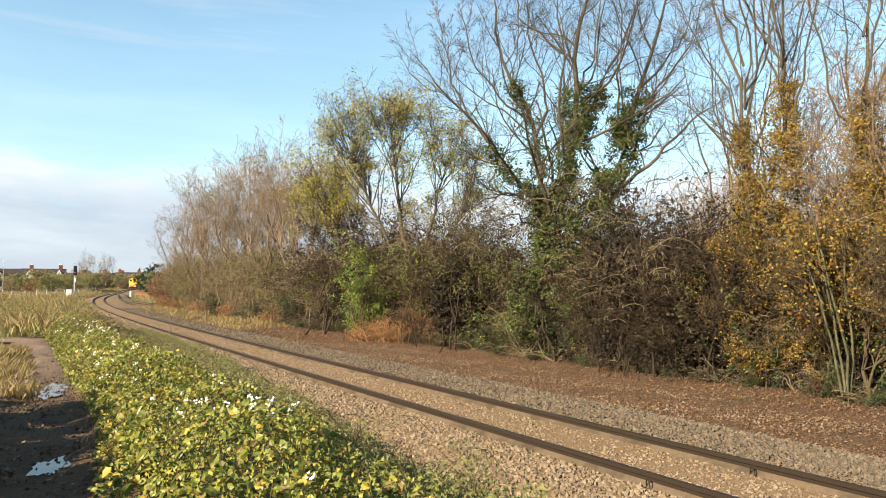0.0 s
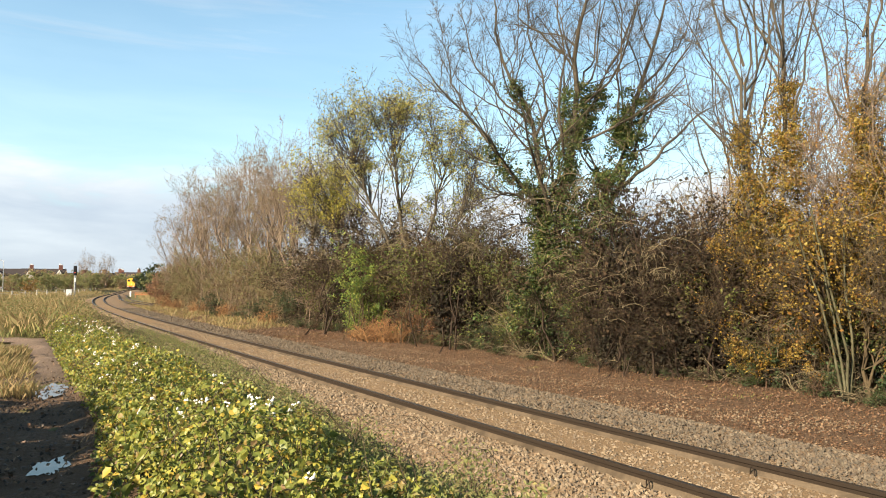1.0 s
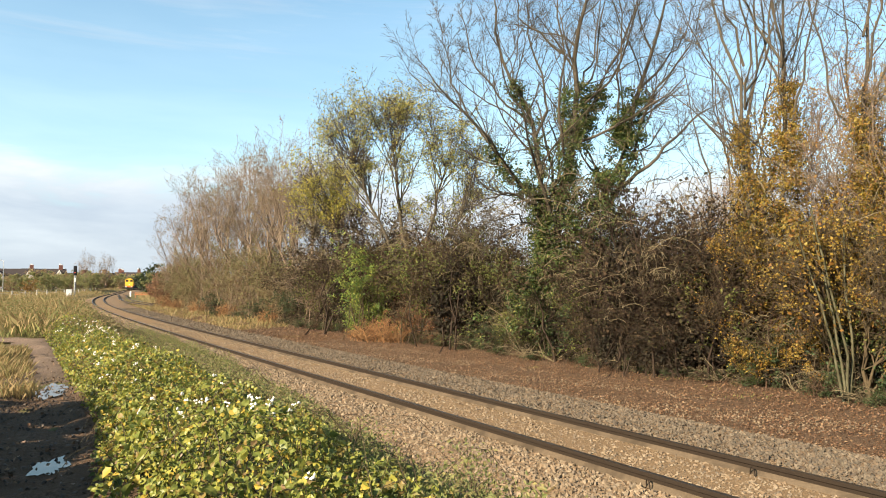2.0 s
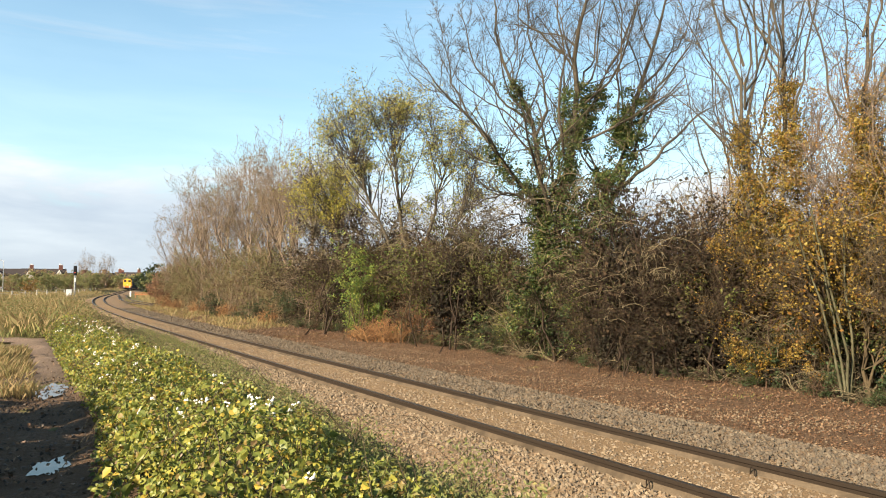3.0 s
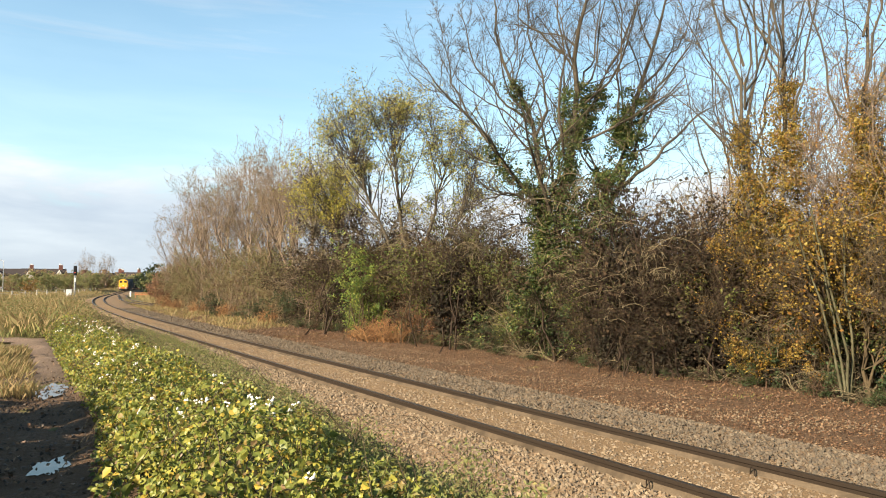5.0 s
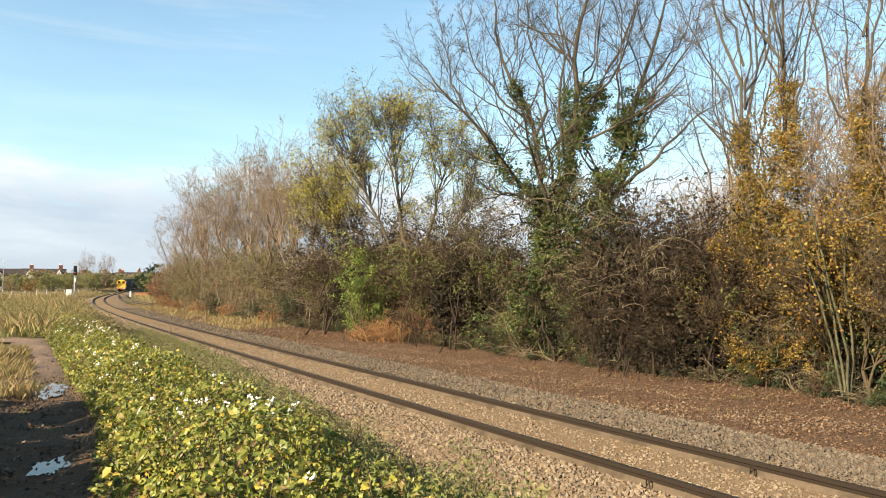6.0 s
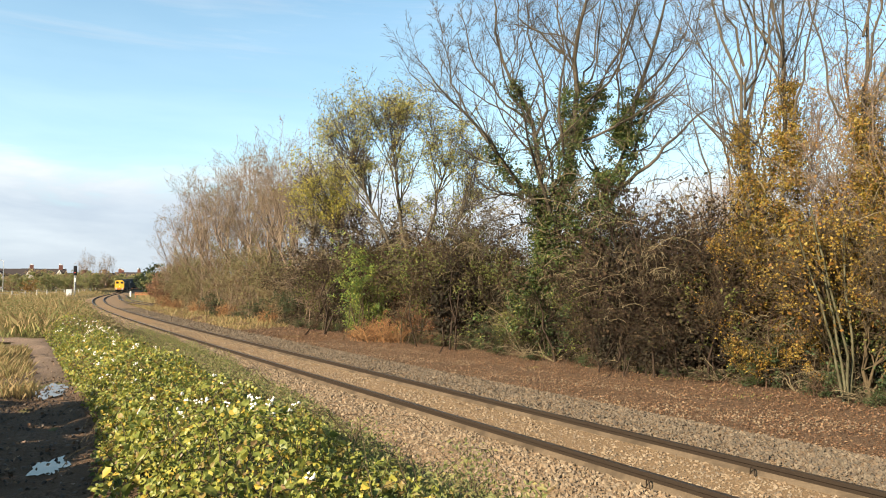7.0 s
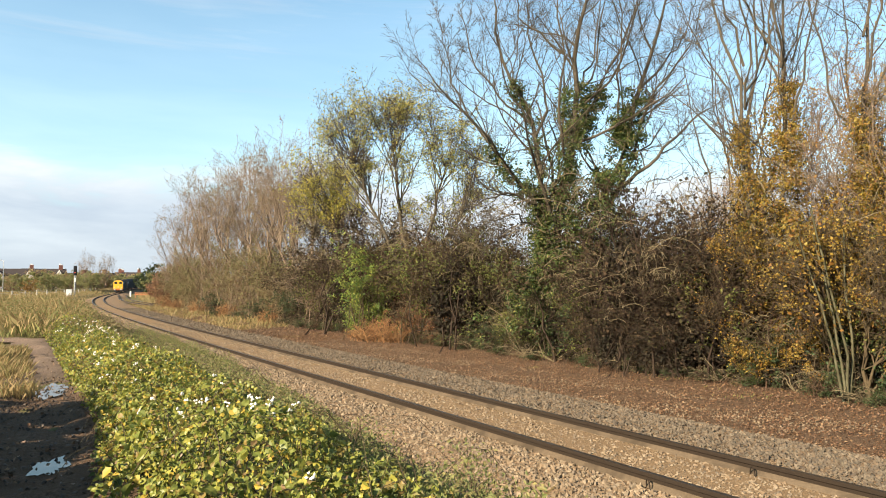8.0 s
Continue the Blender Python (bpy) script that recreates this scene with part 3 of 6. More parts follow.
def clump_points(centres, n, spread, rng):
    """n points gathered about the given centres in soft flattened clumps."""
    i = rng.integers(0, len(centres), n)
    return centres[i] + rng.normal(size=(n, 3)) * np.array([1, 1, 0.75]) * (spread * rng.uniform(0.6, 1.3, len(centres)))[i][:, None]


def ivy_ash():
    """The tall bare ash with its ivy-clad limbs."""
    rng = np.random.default_rng(21)
    tree = tagged(new("ash_tree"), "tall bare ash tree with thick green ivy up its limbs", "tree")
    tree.matrix_basis = Matrix.Translation(track(18.3, 9.0, -0.35))
    # limb, thickness at its ends, how far the ivy climbs, how deep it is
    plan = [
        ([(0.5, 0, 0), (0.3, 0, 2.0), (0.1, 0, 3.9), (0.55, 0.1, 5.8), (0.9, 0.2, 7.6), (1.1, 0.2, 9.8), (0.9, 0.1, 11.4), (1.4, 0, 12.8), (1.8, -0.2, 15.4)], 0.23, 0.022, 0.64, 0.42),
        ([(0.6, 0, 1.8), (1.3, 0.2, 3.9), (1.9, 0.3, 5.6), (2.8, 0.5, 7.4), (3.3, 0.6, 9.4), (3.75, 0.6, 10.4), (4.0, 0.6, 11.2), (4.4, 0.7, 12.6), (4.9, 0.8, 15.0)], 0.17, 0.018, 0.62, 0.46),
        ([(0.1, 0, 2.8), (-0.3, 0.2, 5.1), (-0.3, 0.3, 7.9), (-0.8, 0.3, 9.3), (-1.5, 0.4, 10.2), (-1.7, 0.4, 11.6), (-2.1, 0.4, 14.6)], 0.13, 0.016, 0.62, 0.15),
        ([(0.0, 0, 3.6), (-0.6, -0.2, 5.6), (-1.3, -0.4, 6.5), (-2.0, -0.6, 7.4), (-2.7, -0.7, 8.1), (-3.6, -0.8, 9.1), (-4.8, -0.9, 10.6)], 0.115, 0.012, 0.52, 0.16),
        ([(-0.5, -0.2, 5.4), (-1.5, -0.7, 5.75), (-2.2, -1.0, 5.5), (-3.3, -1.3, 5.0)], 0.055, 0.009, 0.0, 0),
        ([(2.3, 0.4, 5.8), (3.0, 0.1, 6.35), (4.0, -0.2, 7.3), (5.3, -0.4, 8.6), (6.5, -0.5, 9.2)], 0.085, 0.011, 0.0, 0),
        ([(2.3, 0.4, 5.4), (3.15, 0.3, 7.1), (3.35, 0.2, 8.3), (4.0, 0, 9.8), (5.1, -0.1, 11.0), (5.6, -0.2, 13.0)], 0.080, 0.012, 0.0, 0),
        ([(1.0, 0.2, 8.0), (1.5, 0.5, 8.8), (2.0, 0.6, 9.7), (2.9, 0.7, 11.4), (3.3, 0.7, 12.6), (3.8, 0.7, 15.0)], 0.075, 0.014, 0.28, 0.2),
        ([(-0.4, 0.3, 8.0), (0.1, 0.8, 9.2), (0.0, 1.0, 10.2), (-0.6, 1.2, 11.9), (-0.5, 1.4, 14.8)], 0.055, 0.012, 0.0, 0),
        ([(-0.5, 0.3, 8.3), (-1.6, 0.9, 9.4), (-2.6, 1.3, 10.9), (-3.2, 1.5, 13.4)], 0.050, 0.011, 0.0, 0),
        ([(-2.0, -0.6, 7.4), (-2.9, 0.2, 8.8), (-3.6, 0.4, 10.4), (-3.9, 0.5, 12.4)], 0.045, 0.010, 0.0, 0),
        ([(0.7, 0.2, 6.8), (0.2, -1.0, 8.2), (0.3, -1.5, 10.2), (0.0, -1.8, 12.4), (0.3, -2.0, 14.8)], 0.055, 0.010, 0.0, 0),
        ([(1.1, 0.2, 9.6), (1.9, 1.0, 11.0), (2.2, 1.4, 13.2), (2.6, 1.6, 15.2)], 0.045, 0.010, 0.0, 0),
        ([(2.8, 0.5, 7.6), (2.3, -0.6, 9.2), (2.4, -1.0, 11.2), (2.2, -1.2, 14.0)], 0.048, 0.010, 0.2, 0.15),
        ([(3.5, 0.6, 9.8), (4.6, 1.2, 10.9), (5.6, 1.6, 12.2), (6.2, 1.8, 14.4)], 0.050, 0.010, 0.0, 0),
        ([(0.5, 0, 10.9), (-1.0, 0.1, 12.3), (-1.2, 0.2, 14.8)], 0.040, 0.010, 0.0, 0),
        ([(0.0, 0, 4.4), (-1.4, -0.9, 5.0), (-2.4, -1.4, 4.6), (-3.2, -1.7, 3.9)], 0.040, 0.008, 0.0, 0),
    ]
    L0 = limbs([p[:3] for p in plan], 14, rng, 0.045)
    L1 = sprout(*L0, 15, 48, 0.35, 0.10, 0.28, 7, 0.17, 0.011, rng, 0.45)
    L2 = sprout(*L1, 9, 46, 0.46, 0.10, 0.10, 5, 0.20, 0.0068, rng, 0.55)
    L3 = sprout(*L2, 6, 45, 0.55, 0.08, 0.12, 2, 0.2, 0.0046, rng, 0.6)
    wood("trunk", [(L0[0][:1], L0[1][:1])], M_BARK, tree)
    for k in range(1, len(plan)):
        wood("limb", [(L0[0][k:k + 1], L0[1][k:k + 1])], M_BARK, tree)
    wood("crown", [L1, L2, L3], M_BARK, tree, (5, 3, 3), "pale grey-brown bare twigs")
    # ivy hangs in clumps about the limbs and swells into one body below the fork
    mids = []
    for k, (_, _, _, reach, deep) in enumerate(plan):
        if reach:
            n = int(900 * deep * reach) + 30
            mids.append(ivy_points(L0[0][k:k + 1], L0[1][k:k + 1], n, deep * 2.0, rng, reach))
    a, z = rng.uniform(0, 2 * np.pi, 520), rng.uniform(0.6, 6.6, 520)
    rr = np.interp(z, [1.0, 2.6, 4.4, 5.6, 6.6], [1.4, 2.0, 2.05, 1.6, 0.8]) * rng.random(520) ** 0.4
    body = np.stack([0.9 + 0.07 * z + rr * np.cos(a), 0.75 * rr * np.sin(a), z], -1)
    body = body[(np.abs(body[:, 0] - 1.35) > 0.30) | (body[:, 2] < 5.6)]
    low = np.stack([rng.normal(-0.6, 0.7, 70), rng.normal(-0.9, 0.3, 70), rng.uniform(0.7, 3.6, 70)], -1)
    mids = np.concatenate(mids + [body, low])
    p = clump_points(mids, 80000, np.full(len(mids), 0.12), rng)
    v, f = leaf_cloud(p, np.full(len(p), 0.078), rng, 0.7, 0.85)
    part("ivy", np_mesh("ivy", v, f, M_IVY), None, tree, "dense glossy green ivy")
    # thin dead stems straying out of the ivy
    st = mids[rng.integers(0, len(mids), 520)]
    d = rng.normal(size=(520, 3)) * np.array([0.45, 0.5, 0.6]) + np.array([0, -0.25, 0.1])
    P = np.stack([st, st + d * 0.5 + rng.normal(size=d.shape) * 0.1, st + d + np.array([0, 0, -0.12])], 1)
    tagged(wood("ivy_stem", [(P, np.full((520, 3), 0.0075))], M_STRAY, tree), kind="stuff")


M_STRAY = rough_mat("dead_stray_stems", (0.086, 0.068, 0.040), (0.158, 0.126, 0.076), 12.0, 0.8, 0.9, 0, 0.2, 0.004, (0.108, 0.086, 0.050))
ivy_ash()


def crown_tree(seed, stems, domes, twig, label, leaf=None, nleaf=0, leaf_size=0.08, lv=(7, 5), r=0.028, gate=-0.05, ivy=0, freq=0.8, wide=0.14, fine=1.0):
    """A tree whose branches rise from its stems and fill domes: (centre, radii, number of branches)."""
    rng = np.random.default_rng(seed)
    tree = tagged(new("tree"), label, "tree", "trees of the row beside the line")
    L0 = limbs(stems, 12, rng, 0.05)
    tips = []
    for c, rad, n in domes:
        d = unit(rng.normal(size=(n, 3)) + np.array([0, 0, 0.35]))
        tips.append(np.array(c) + d * np.array(rad) * (rng.random((n, 1)) ** 0.4))
    tips = np.concatenate(tips)
    pts, rads = L0[0].reshape(-1, 3), L0[1].reshape(-1)
    pts, rads = pts[pts[:, 2] > 0.8], rads[pts[:, 2] > 0.8]
    gap = tips[:, None] - pts[None]
    flat = np.hypot(gap[..., 0], gap[..., 1])
    cost = np.linalg.norm(gap, axis=-1) + 3.0 * np.maximum(0, 0.75 * flat + 1.1 - gap[..., 2])
    k = np.argmin(cost + 2.2 * rng.random(cost.shape), 1)
    a = pts[k]
    t = np.linspace(0, 1, 8)[None, :, None]
    mid = a + (tips - a) * np.array([0.56, 0.56, 0.46]) + rng.normal(size=a.shape) * 0.12
    P = (1 - t) ** 2 * a[:, None] + 2 * t * (1 - t) * mid[:, None] + t * t * tips[:, None]
    P[:, 1:] += rng.normal(size=P[:, 1:].shape) * 0.03
    r0 = np.minimum(rads[k] * 0.6, r)
    B = P, r0[:, None] * np.linspace(1, 0.28, 8)[None]
    L1 = sprout(*B, lv[0], 54, 0.46, 0.04, 0.42, 5, 0.22, 0.0085 * fine, rng, 0.55)
    L2 = sprout(*L1, lv[1], 52, 0.60, 0.03, 0.10, 3, 0.2, 0.0060 * fine, rng, 0.6)
    wood("trunk", [(L0[0][:1], L0[1][:1])], twig, tree, (8,))
    for j in range(1, len(stems)):
        wood("limb", [(L0[0][j:j + 1], L0[1][j:j + 1])], twig, tree, (7,))
    wood("crown", [B, L1, L2], twig, tree, (5, 3, 3))
    if leaf is not None:
        p = leaf_points(L2[0], nleaf, wide, rng, 0.2)
        p = p[np.array([noise.noise(tuple(q * freq + seed)) + 0.4 * noise.noise(tuple(q * 2.6)) for q in p]) > gate]
        v, f = leaf_cloud(p, np.full(len(p), leaf_size), rng, 0.35)
        part("foliage", np_mesh("foliage", v, f, leaf), None, tree)
    if ivy:
        p = ivy_points(L0[0], L0[1], ivy, 0.32, rng, 0.55)
        v, f = leaf_cloud(p, np.full(len(p), 0.10), rng, 0.4, 0.8)
        part("ivy", np_mesh("ivy", v, f, M_IVY), None, tree, "dark green ivy")
    return tree


def leafy_column(seed, H, top, radius, bend, label, n=5200):
    """A tall bare tree whose trunk is wrapped in yellowing climber leaves up to the height top."""
    rng = np.random.default_rng(seed)
    tree = tagged(new("tree"), label, "tree", "trees of the row beside the line")
    stems = [([(0, 0, 0), (0.1 * bend, 0.05, 0.35 * H), (0.3 * bend, 0, 0.6 * H), (bend, 0.2, 0.8 * H), (1.3 * bend, 0.2, H)], 0.085, 0.012)]
    for j in range(5):
        a = 2 * math.pi * (j + 0.6 * rng.random()) / 5
        z0 = rng.uniform(0.35, 0.66) * H
        c, w = np.array([math.cos(a), math.sin(a)]), rng.uniform(0.9, 2.0)
        stems.append(([(0.15 * bend, 0, z0), (c[0] * w * 0.5, c[1] * w * 0.5, z0 + 0.13 * H), (c[0] * w * 0.9 + 0.5 * bend, c[1] * w * 0.9, z0 + 0.27 * H), (c[0] * w * 1.2 + bend, c[1] * w * 1.2, min(H, z0 + 0.45 * H))], 0.036, 0.008))
    L0 = limbs(stems, 11, rng, 0.06)
    L1 = sprout(*L0, 9, 44, 0.30, 0.12, 0.32, 6, 0.17, 0.0085, rng, 0.45)
    L2 = sprout(*L1, 7, 44, 0.48, 0.1, 0.12, 4, 0.19, 0.0060, rng, 0.55)
    L3 = sprout(*L2, 3, 44, 0.55, 0.08, 0.12, 2, 0.19, 0.0046, rng, 0.6)
    wood("trunk", [(L0[0][:1], L0[1][:1])], M_BARK, tree, (8,))
    wood("crown", [(L0[0][1:], L0[1][1:]), L1, L2, L3], M_BARK, tree, (5, 4, 3, 3), "bare grey-brown branches")
    z = rng.uniform(1.4, top, 150)
    pos = np.stack([np.interp(z, np.linspace(0, H, 11), L0[0][0, :, i]) for i in range(2)] + [z], -1)
    a = rng.uniform(0, 2 * np.pi, 150)
    w = radius * np.interp(z / top, [0, 0.5, 0.85, 1], [1.15, 1.0, 0.75, 0.3]) * rng.random(150) ** 0.5
    mids = pos + np.stack([w * np.cos(a), w * np.sin(a), 0 * a], -1)
    p = clump_points(mids, n, np.full(150, 0.13), rng)
    v, f = leaf_cloud(p, np.full(n, 0.062), rng, 0.4, 0.75)
    part("foliage", np_mesh("foliage", v, f, M_CLIMBER), None, tree, "yellow and olive leaves of a climber")
    st = mids[rng.integers(0, 150, 130)]
    d = rng.normal(size=(130, 3)) * np.array([0.4, 0.4, 0.5])
    wood("stem", [(np.stack([st, st + d * 0.5, st + d + np.array([0, 0, -0.1])], 1), np.full((130, 3), 0.006))], M_STRAY, tree)["kind"] = "stuff"
    return tree


M_CLIMBER = leaf_mat("climber_leaves", [(0.233, 0.143, 0.021), (0.287, 0.192, 0.030), (0.164, 0.109, 0.021), (0.109, 0.089, 0.021), (0.205, 0.096, 0.021), (0.075, 0.075, 0.019), (0.314, 0.233, 0.055)], 0.35)


def tree_mesh(seed, H, spread, nl, trunk_r=0.12, leaf=None, nleaf=0, leaf_size=0.1, lean=0.0, fork=0.25, lv=(8, 6, 4), lo=0.5, twig=M_BARK, name="tree", label="", ivy=0, wide=0.55, thick=1.0):
    """A many-limbed tree of height H, built at the origin."""
    rng = np.random.default_rng(seed)
    tree = tagged(new(name), label, "tree", "trees of the row beside the line")
    specs = [([(0, 0, 0), (0.1 * rng.normal(), 0.1 * rng.normal(), 0.3 * H), (0.3 * lean + 0.25 * rng.normal(), 0.25 * rng.normal(), 0.65 * H), (lean + 0.3 * rng.normal(), 0.3 * rng.normal(), 0.97 * H)], trunk_r, 0.012)]
    for i in range(nl):
        a = 2 * math.pi * (i + rng.random() * 0.7) / nl
        z0 = H * (fork * 0.4 + 0.45 * rng.random())
        rad = spread * rng.uniform(0.4, 1.0)
        top = H * (1.0 - 0.28 * (rad / spread) ** 2) * rng.uniform(0.82, 1.0)
        cx, cy = math.cos(a) * rad, math.sin(a) * rad
        specs.append(([(0.2 * lean * z0 / H, 0, z0), (cx * wide, cy * wide, z0 + 0.36 * (top - z0)), (cx * 0.85, cy * 0.85, z0 + 0.70 * (top - z0)), (cx + 0.5 * lean, cy, top)], trunk_r * rng.uniform(0.32, 0.5), 0.010))
    L0 = limbs(specs, 9, rng, 0.11)
    L1 = sprout(*L0, lv[0], 44, 0.36, 0.12, 0.22, 6, 0.18, 0.013 * thick, rng, 0.5)
    L2 = sprout(*L1, lv[1], 46, 0.5, 0.08, 0.12, 4 if lv[2] else 3, 0.2, 0.009 * thick, rng, 0.55)
    lev = [L1, L2]
    if lv[2]:
        lev.append(sprout(*L2, lv[2], 46, 0.55, 0.04, 0.12, 2, 0.2, 0.007 * thick, rng))
    wood("trunk", [(L0[0][:1], L0[1][:1])], twig, tree, (8,))
    wood("crown", [(L0[0][1:], L0[1][1:])] + lev, twig, tree, (5, 4, 3, 3))
    if leaf is not None:
        p = leaf_points(lev[-1][0], nleaf, 0.10, rng)
        p = p[p[:, 2] > lo * H * (0.8 + 0.4 * rng.random(len(p)))]
        keep = np.array([noise.noise(tuple(q * 0.55 + seed)) for q in p]) > -0.18
        p = p[keep]
        v, f = leaf_cloud(p, np.full(len(p), leaf_size), rng, 0.2)
        part("foliage", np_mesh("foliage", v, f, leaf), None, tree)
    if ivy:
        p = ivy_points(L0[0][:3], L0[1][:3], ivy, 0.35, rng, 0.55)
        v, f = leaf_cloud(p, np.full(len(p), 0.12), rng, 0.4, 0.8)
        part("ivy", np_mesh("ivy", v, f, M_IVY), None, tree, "dark green ivy")
    return tree


def place(tree, s, off, rz=0.0, k=1.0, dz=-0.12):
    z = float(ground_z(s, off)) - float(rise(s)) + dz
    tree.matrix_basis = Matrix.Translation(track(s, off, z)) @ Matrix.Rotation(radians(rz), 4, "Z") @ Matrix.Scale(k, 4)
    return tree


def again(tree, s, off, rz, k, dz=-0.12):
    z = float(ground_z(s, off)) - float(rise(s)) + dz
    k = (k, k, k) if isinstance(k, (int, float)) else k
    return copy_thing(tree, Matrix.Translation(track(s, off, z)) @ Matrix.Rotation(radians(rz), 4, "Z") @ Matrix.Diagonal((*k, 1)))


def dome(seed, H, W, leaf, n, bare, fine=1.7):
    """A bare round-headed tree."""
    rng = np.random.default_rng(seed)
    stems = [([(0, 0, 0), (0.1, 0, 0.25 * H), (0.1, 0.1, 0.5 * H)], 0.15, 0.06)]
    for j in range(6):
        a = 2 * math.pi * (j + 0.5 * rng.random()) / 6
        x, y = math.cos(a) * W * 0.7, math.sin(a) * W * 0.7
        stems.append(([(0, 0, (0.08 + 0.1 * rng.random()) * H), (0.45 * x, 0.45 * y, 0.28 * H), (0.8 * x, 0.8 * y, 0.46 * H)], 0.09, 0.05))
    return crown_tree(seed, stems, [((0, 0, 0.70 * H), (W, W, 0.30 * H), 46), ((0, 0, 0.5 * H), (W * 1.1, W * 1.1, 0.24 * H), 20)], M_TWIG, bare, leaf, n, 0.085, (6, 3), 0.055, -0.1, 0, 0.8, 0.12, fine)


def tree_row():
    # the round-headed olive-leaved tree in the middle of the row
    olive = "tall round-headed tree with thinning olive-yellow autumn leaves behind the hedge"
    place(crown_tree(31, [
        ([(0, 0, 0), (-0.3, 0, 3.4), (-0.9, 0, 5.6), (-1.3, 0, 9.4)], 0.18, 0.035), ([(0, 0, 0.8), (-1.2, 0.3, 4.0), (-2.5, 0.2, 6.8), (-3.3, 0.1, 8.8)], 0.13, 0.035),
        ([(0, 0, 1.0), (0.3, 0.4, 4.4), (0.9, 0.2, 7.0), (1.3, 0.1, 8.6)], 0.13, 0.035), ([(0.1, 0, 1.6), (1.1, -0.2, 4.2), (2.3, 0, 6.6)], 0.09, 0.035)],
        [((-3.2, 0, 11.5), (2.3, 2.2, 1.5), 32), ((-0.9, 0, 11.5), (2.3, 2.2, 1.6), 28), ((1.3, 0, 10.4), (2.3, 2.2, 1.8), 30), ((2.7, 0, 8.3), (1.8, 1.8, 1.6), 19), ((-1.2, 0, 9.0), (3.0, 2.2, 1.5), 20),
         ((-4.2, 0, 9.6), (1.8, 1.8, 1.8), 26), ((0.6, 0, 6.8), (2.8, 1.6, 1.1), 14)],
        M_BARK, olive, M_ASHLEAF, 40000, 0.105, (7, 4), 0.04, 0.0, 0, 0.9, 0.17, 1.4), 29.6, 10.2)
    place(crown_tree(33, [
        ([(0, 0, 0), (0.1, 0, 3.4), (0.0, 0, 6.6)], 0.14, 0.05), ([(0, 0, 1.0), (-0.6, 0, 3.8), (-1.3, 0, 5.8)], 0.10, 0.045), ([(0, 0, 1.2), (0.7, 0.2, 4.0), (1.0, 0, 5.8)], 0.09, 0.045)],
        [((-1.2, 0, 9.3), (1.9, 1.8, 1.5), 20), ((0.5, 0, 9.8), (1.6, 1.6, 1.4), 16), ((-1.9, 0, 8.0), (1.4, 1.5, 1.2), 13), ((0.6, 0, 7.6), (1.7, 1.5, 1.3), 14), ((-0.8, 0, 6.4), (2.0, 1.4, 1.0), 12)],
        M_BARK, "tree with bright yellow-green leaves in the hedge row", M_YELGREEN, 16000, 0.115, (6, 4), 0.034, -0.05, 900, 0.9, 0.16, 1.4), 37.8, 9.2)
    # bare round-headed trees dwindling along the row
    bare = "bare grey-brown tree in the row beside the railway"

    c = place(dome(41, 12.6, 4.3, M_BUDBROWN, 9000, bare), 44.0, 9.8, 0, 1.07)
    d = place(dome(42, 12.8, 4.6, M_BUDBROWN, 7000, bare), 50.5, 9.8, 60, 1.07)
    for s, o, rz, k, src in ((57.5, 9.4, 140, 1.10, c), (64.5, 9.2, 200, 1.10, d), (72.5, 8.8, 80, 1.06, c), (81.0, 8.4, 300, 0.86, d), (90.0, 8.6, 110, 0.62, d), (61.0, 12.0, 30, 1.06, d)):
        again(src, s, o, rz, k)
    # tall trees wrapped in yellowing climbers, bare above
    yel = "tall bare tree wrapped in yellow and olive climber leaves"
    place(leafy_column(61, 13.2, 7.0, 0.42, -0.9, yel, 9000), 10.75, 9.5)
    place(leafy_column(62, 13.6, 7.9, 0.62, 0.3, yel, 15000), 9.95, 9.6)
    place(leafy_column(63, 13.0, 7.1, 0.50, 0.5, yel, 12000), 8.1, 9.9)
    tall = "tall bare tree rising behind the yellow-leaved thicket"
    e = place(tree_mesh(51, 13.2, 3.0, 9, 0.11, M_PALEORANGE, 700, 0.07, 0.1, 0.2, (8, 6, 3), 0.45, M_BARK, "tree", tall, 0, 0.55, 0.8), 12.6, 12.6, 0)
    # the yellow fringe of the thicket, close to the line
    g = place(crown_tree(64, [([(0, 0, 0), (0.1, 0, 1.4), (0.1, -0.2, 2.8), (0.2, -0.2, 4.2)], 0.05, 0.01), ([(0, 0, 0.4), (-0.6, -0.3, 1.8), (-1.1, -0.5, 3.2)], 0.035, 0.008), ([(0, 0, 0.5), (0.7, -0.2, 2.0), (1.2, -0.4, 3.4)], 0.035, 0.008)],
        [((0, -0.3, 3.4), (1.5, 1.0, 0.9), 20), ((-0.9, -0.5, 2.4), (0.9, 0.8, 0.6), 10), ((0.9, -0.5, 2.6), (0.9, 0.8, 0.6), 10)],
        M_TWIGOLIVE, "many-stemmed tree with thick yellow and orange autumn leaves", M_YELLOW, 9500, 0.060, (7, 5), 0.016, 0.10, 0, 1.5, 0.10), 10.6, 9.0)
    for s, o, rz, k in ((9.5, 8.9, 70, 0.95), (8.5, 8.9, 20, 1.02), (7.6, 8.7, 95, 0.92), (6.6, 8.7, 10, 1.05), (11.6, 9.2, 50, 0.72), (9.0, 10.4, 120, 1.3), (7.4, 10.2, 160, 1.25)):
        again(g, s, o, rz, k)
    h = place(tree_mesh(65, 8.8, 1.9, 10, 0.045, M_PALEORANGE, 2600, 0.058, 0.0, 0.1, (8, 6, 3), 0.45, M_TWIG, "tree", "slender tree with sparse pale orange leaves", 0, 0.55, 0.75), 8.9, 10.6, 0)
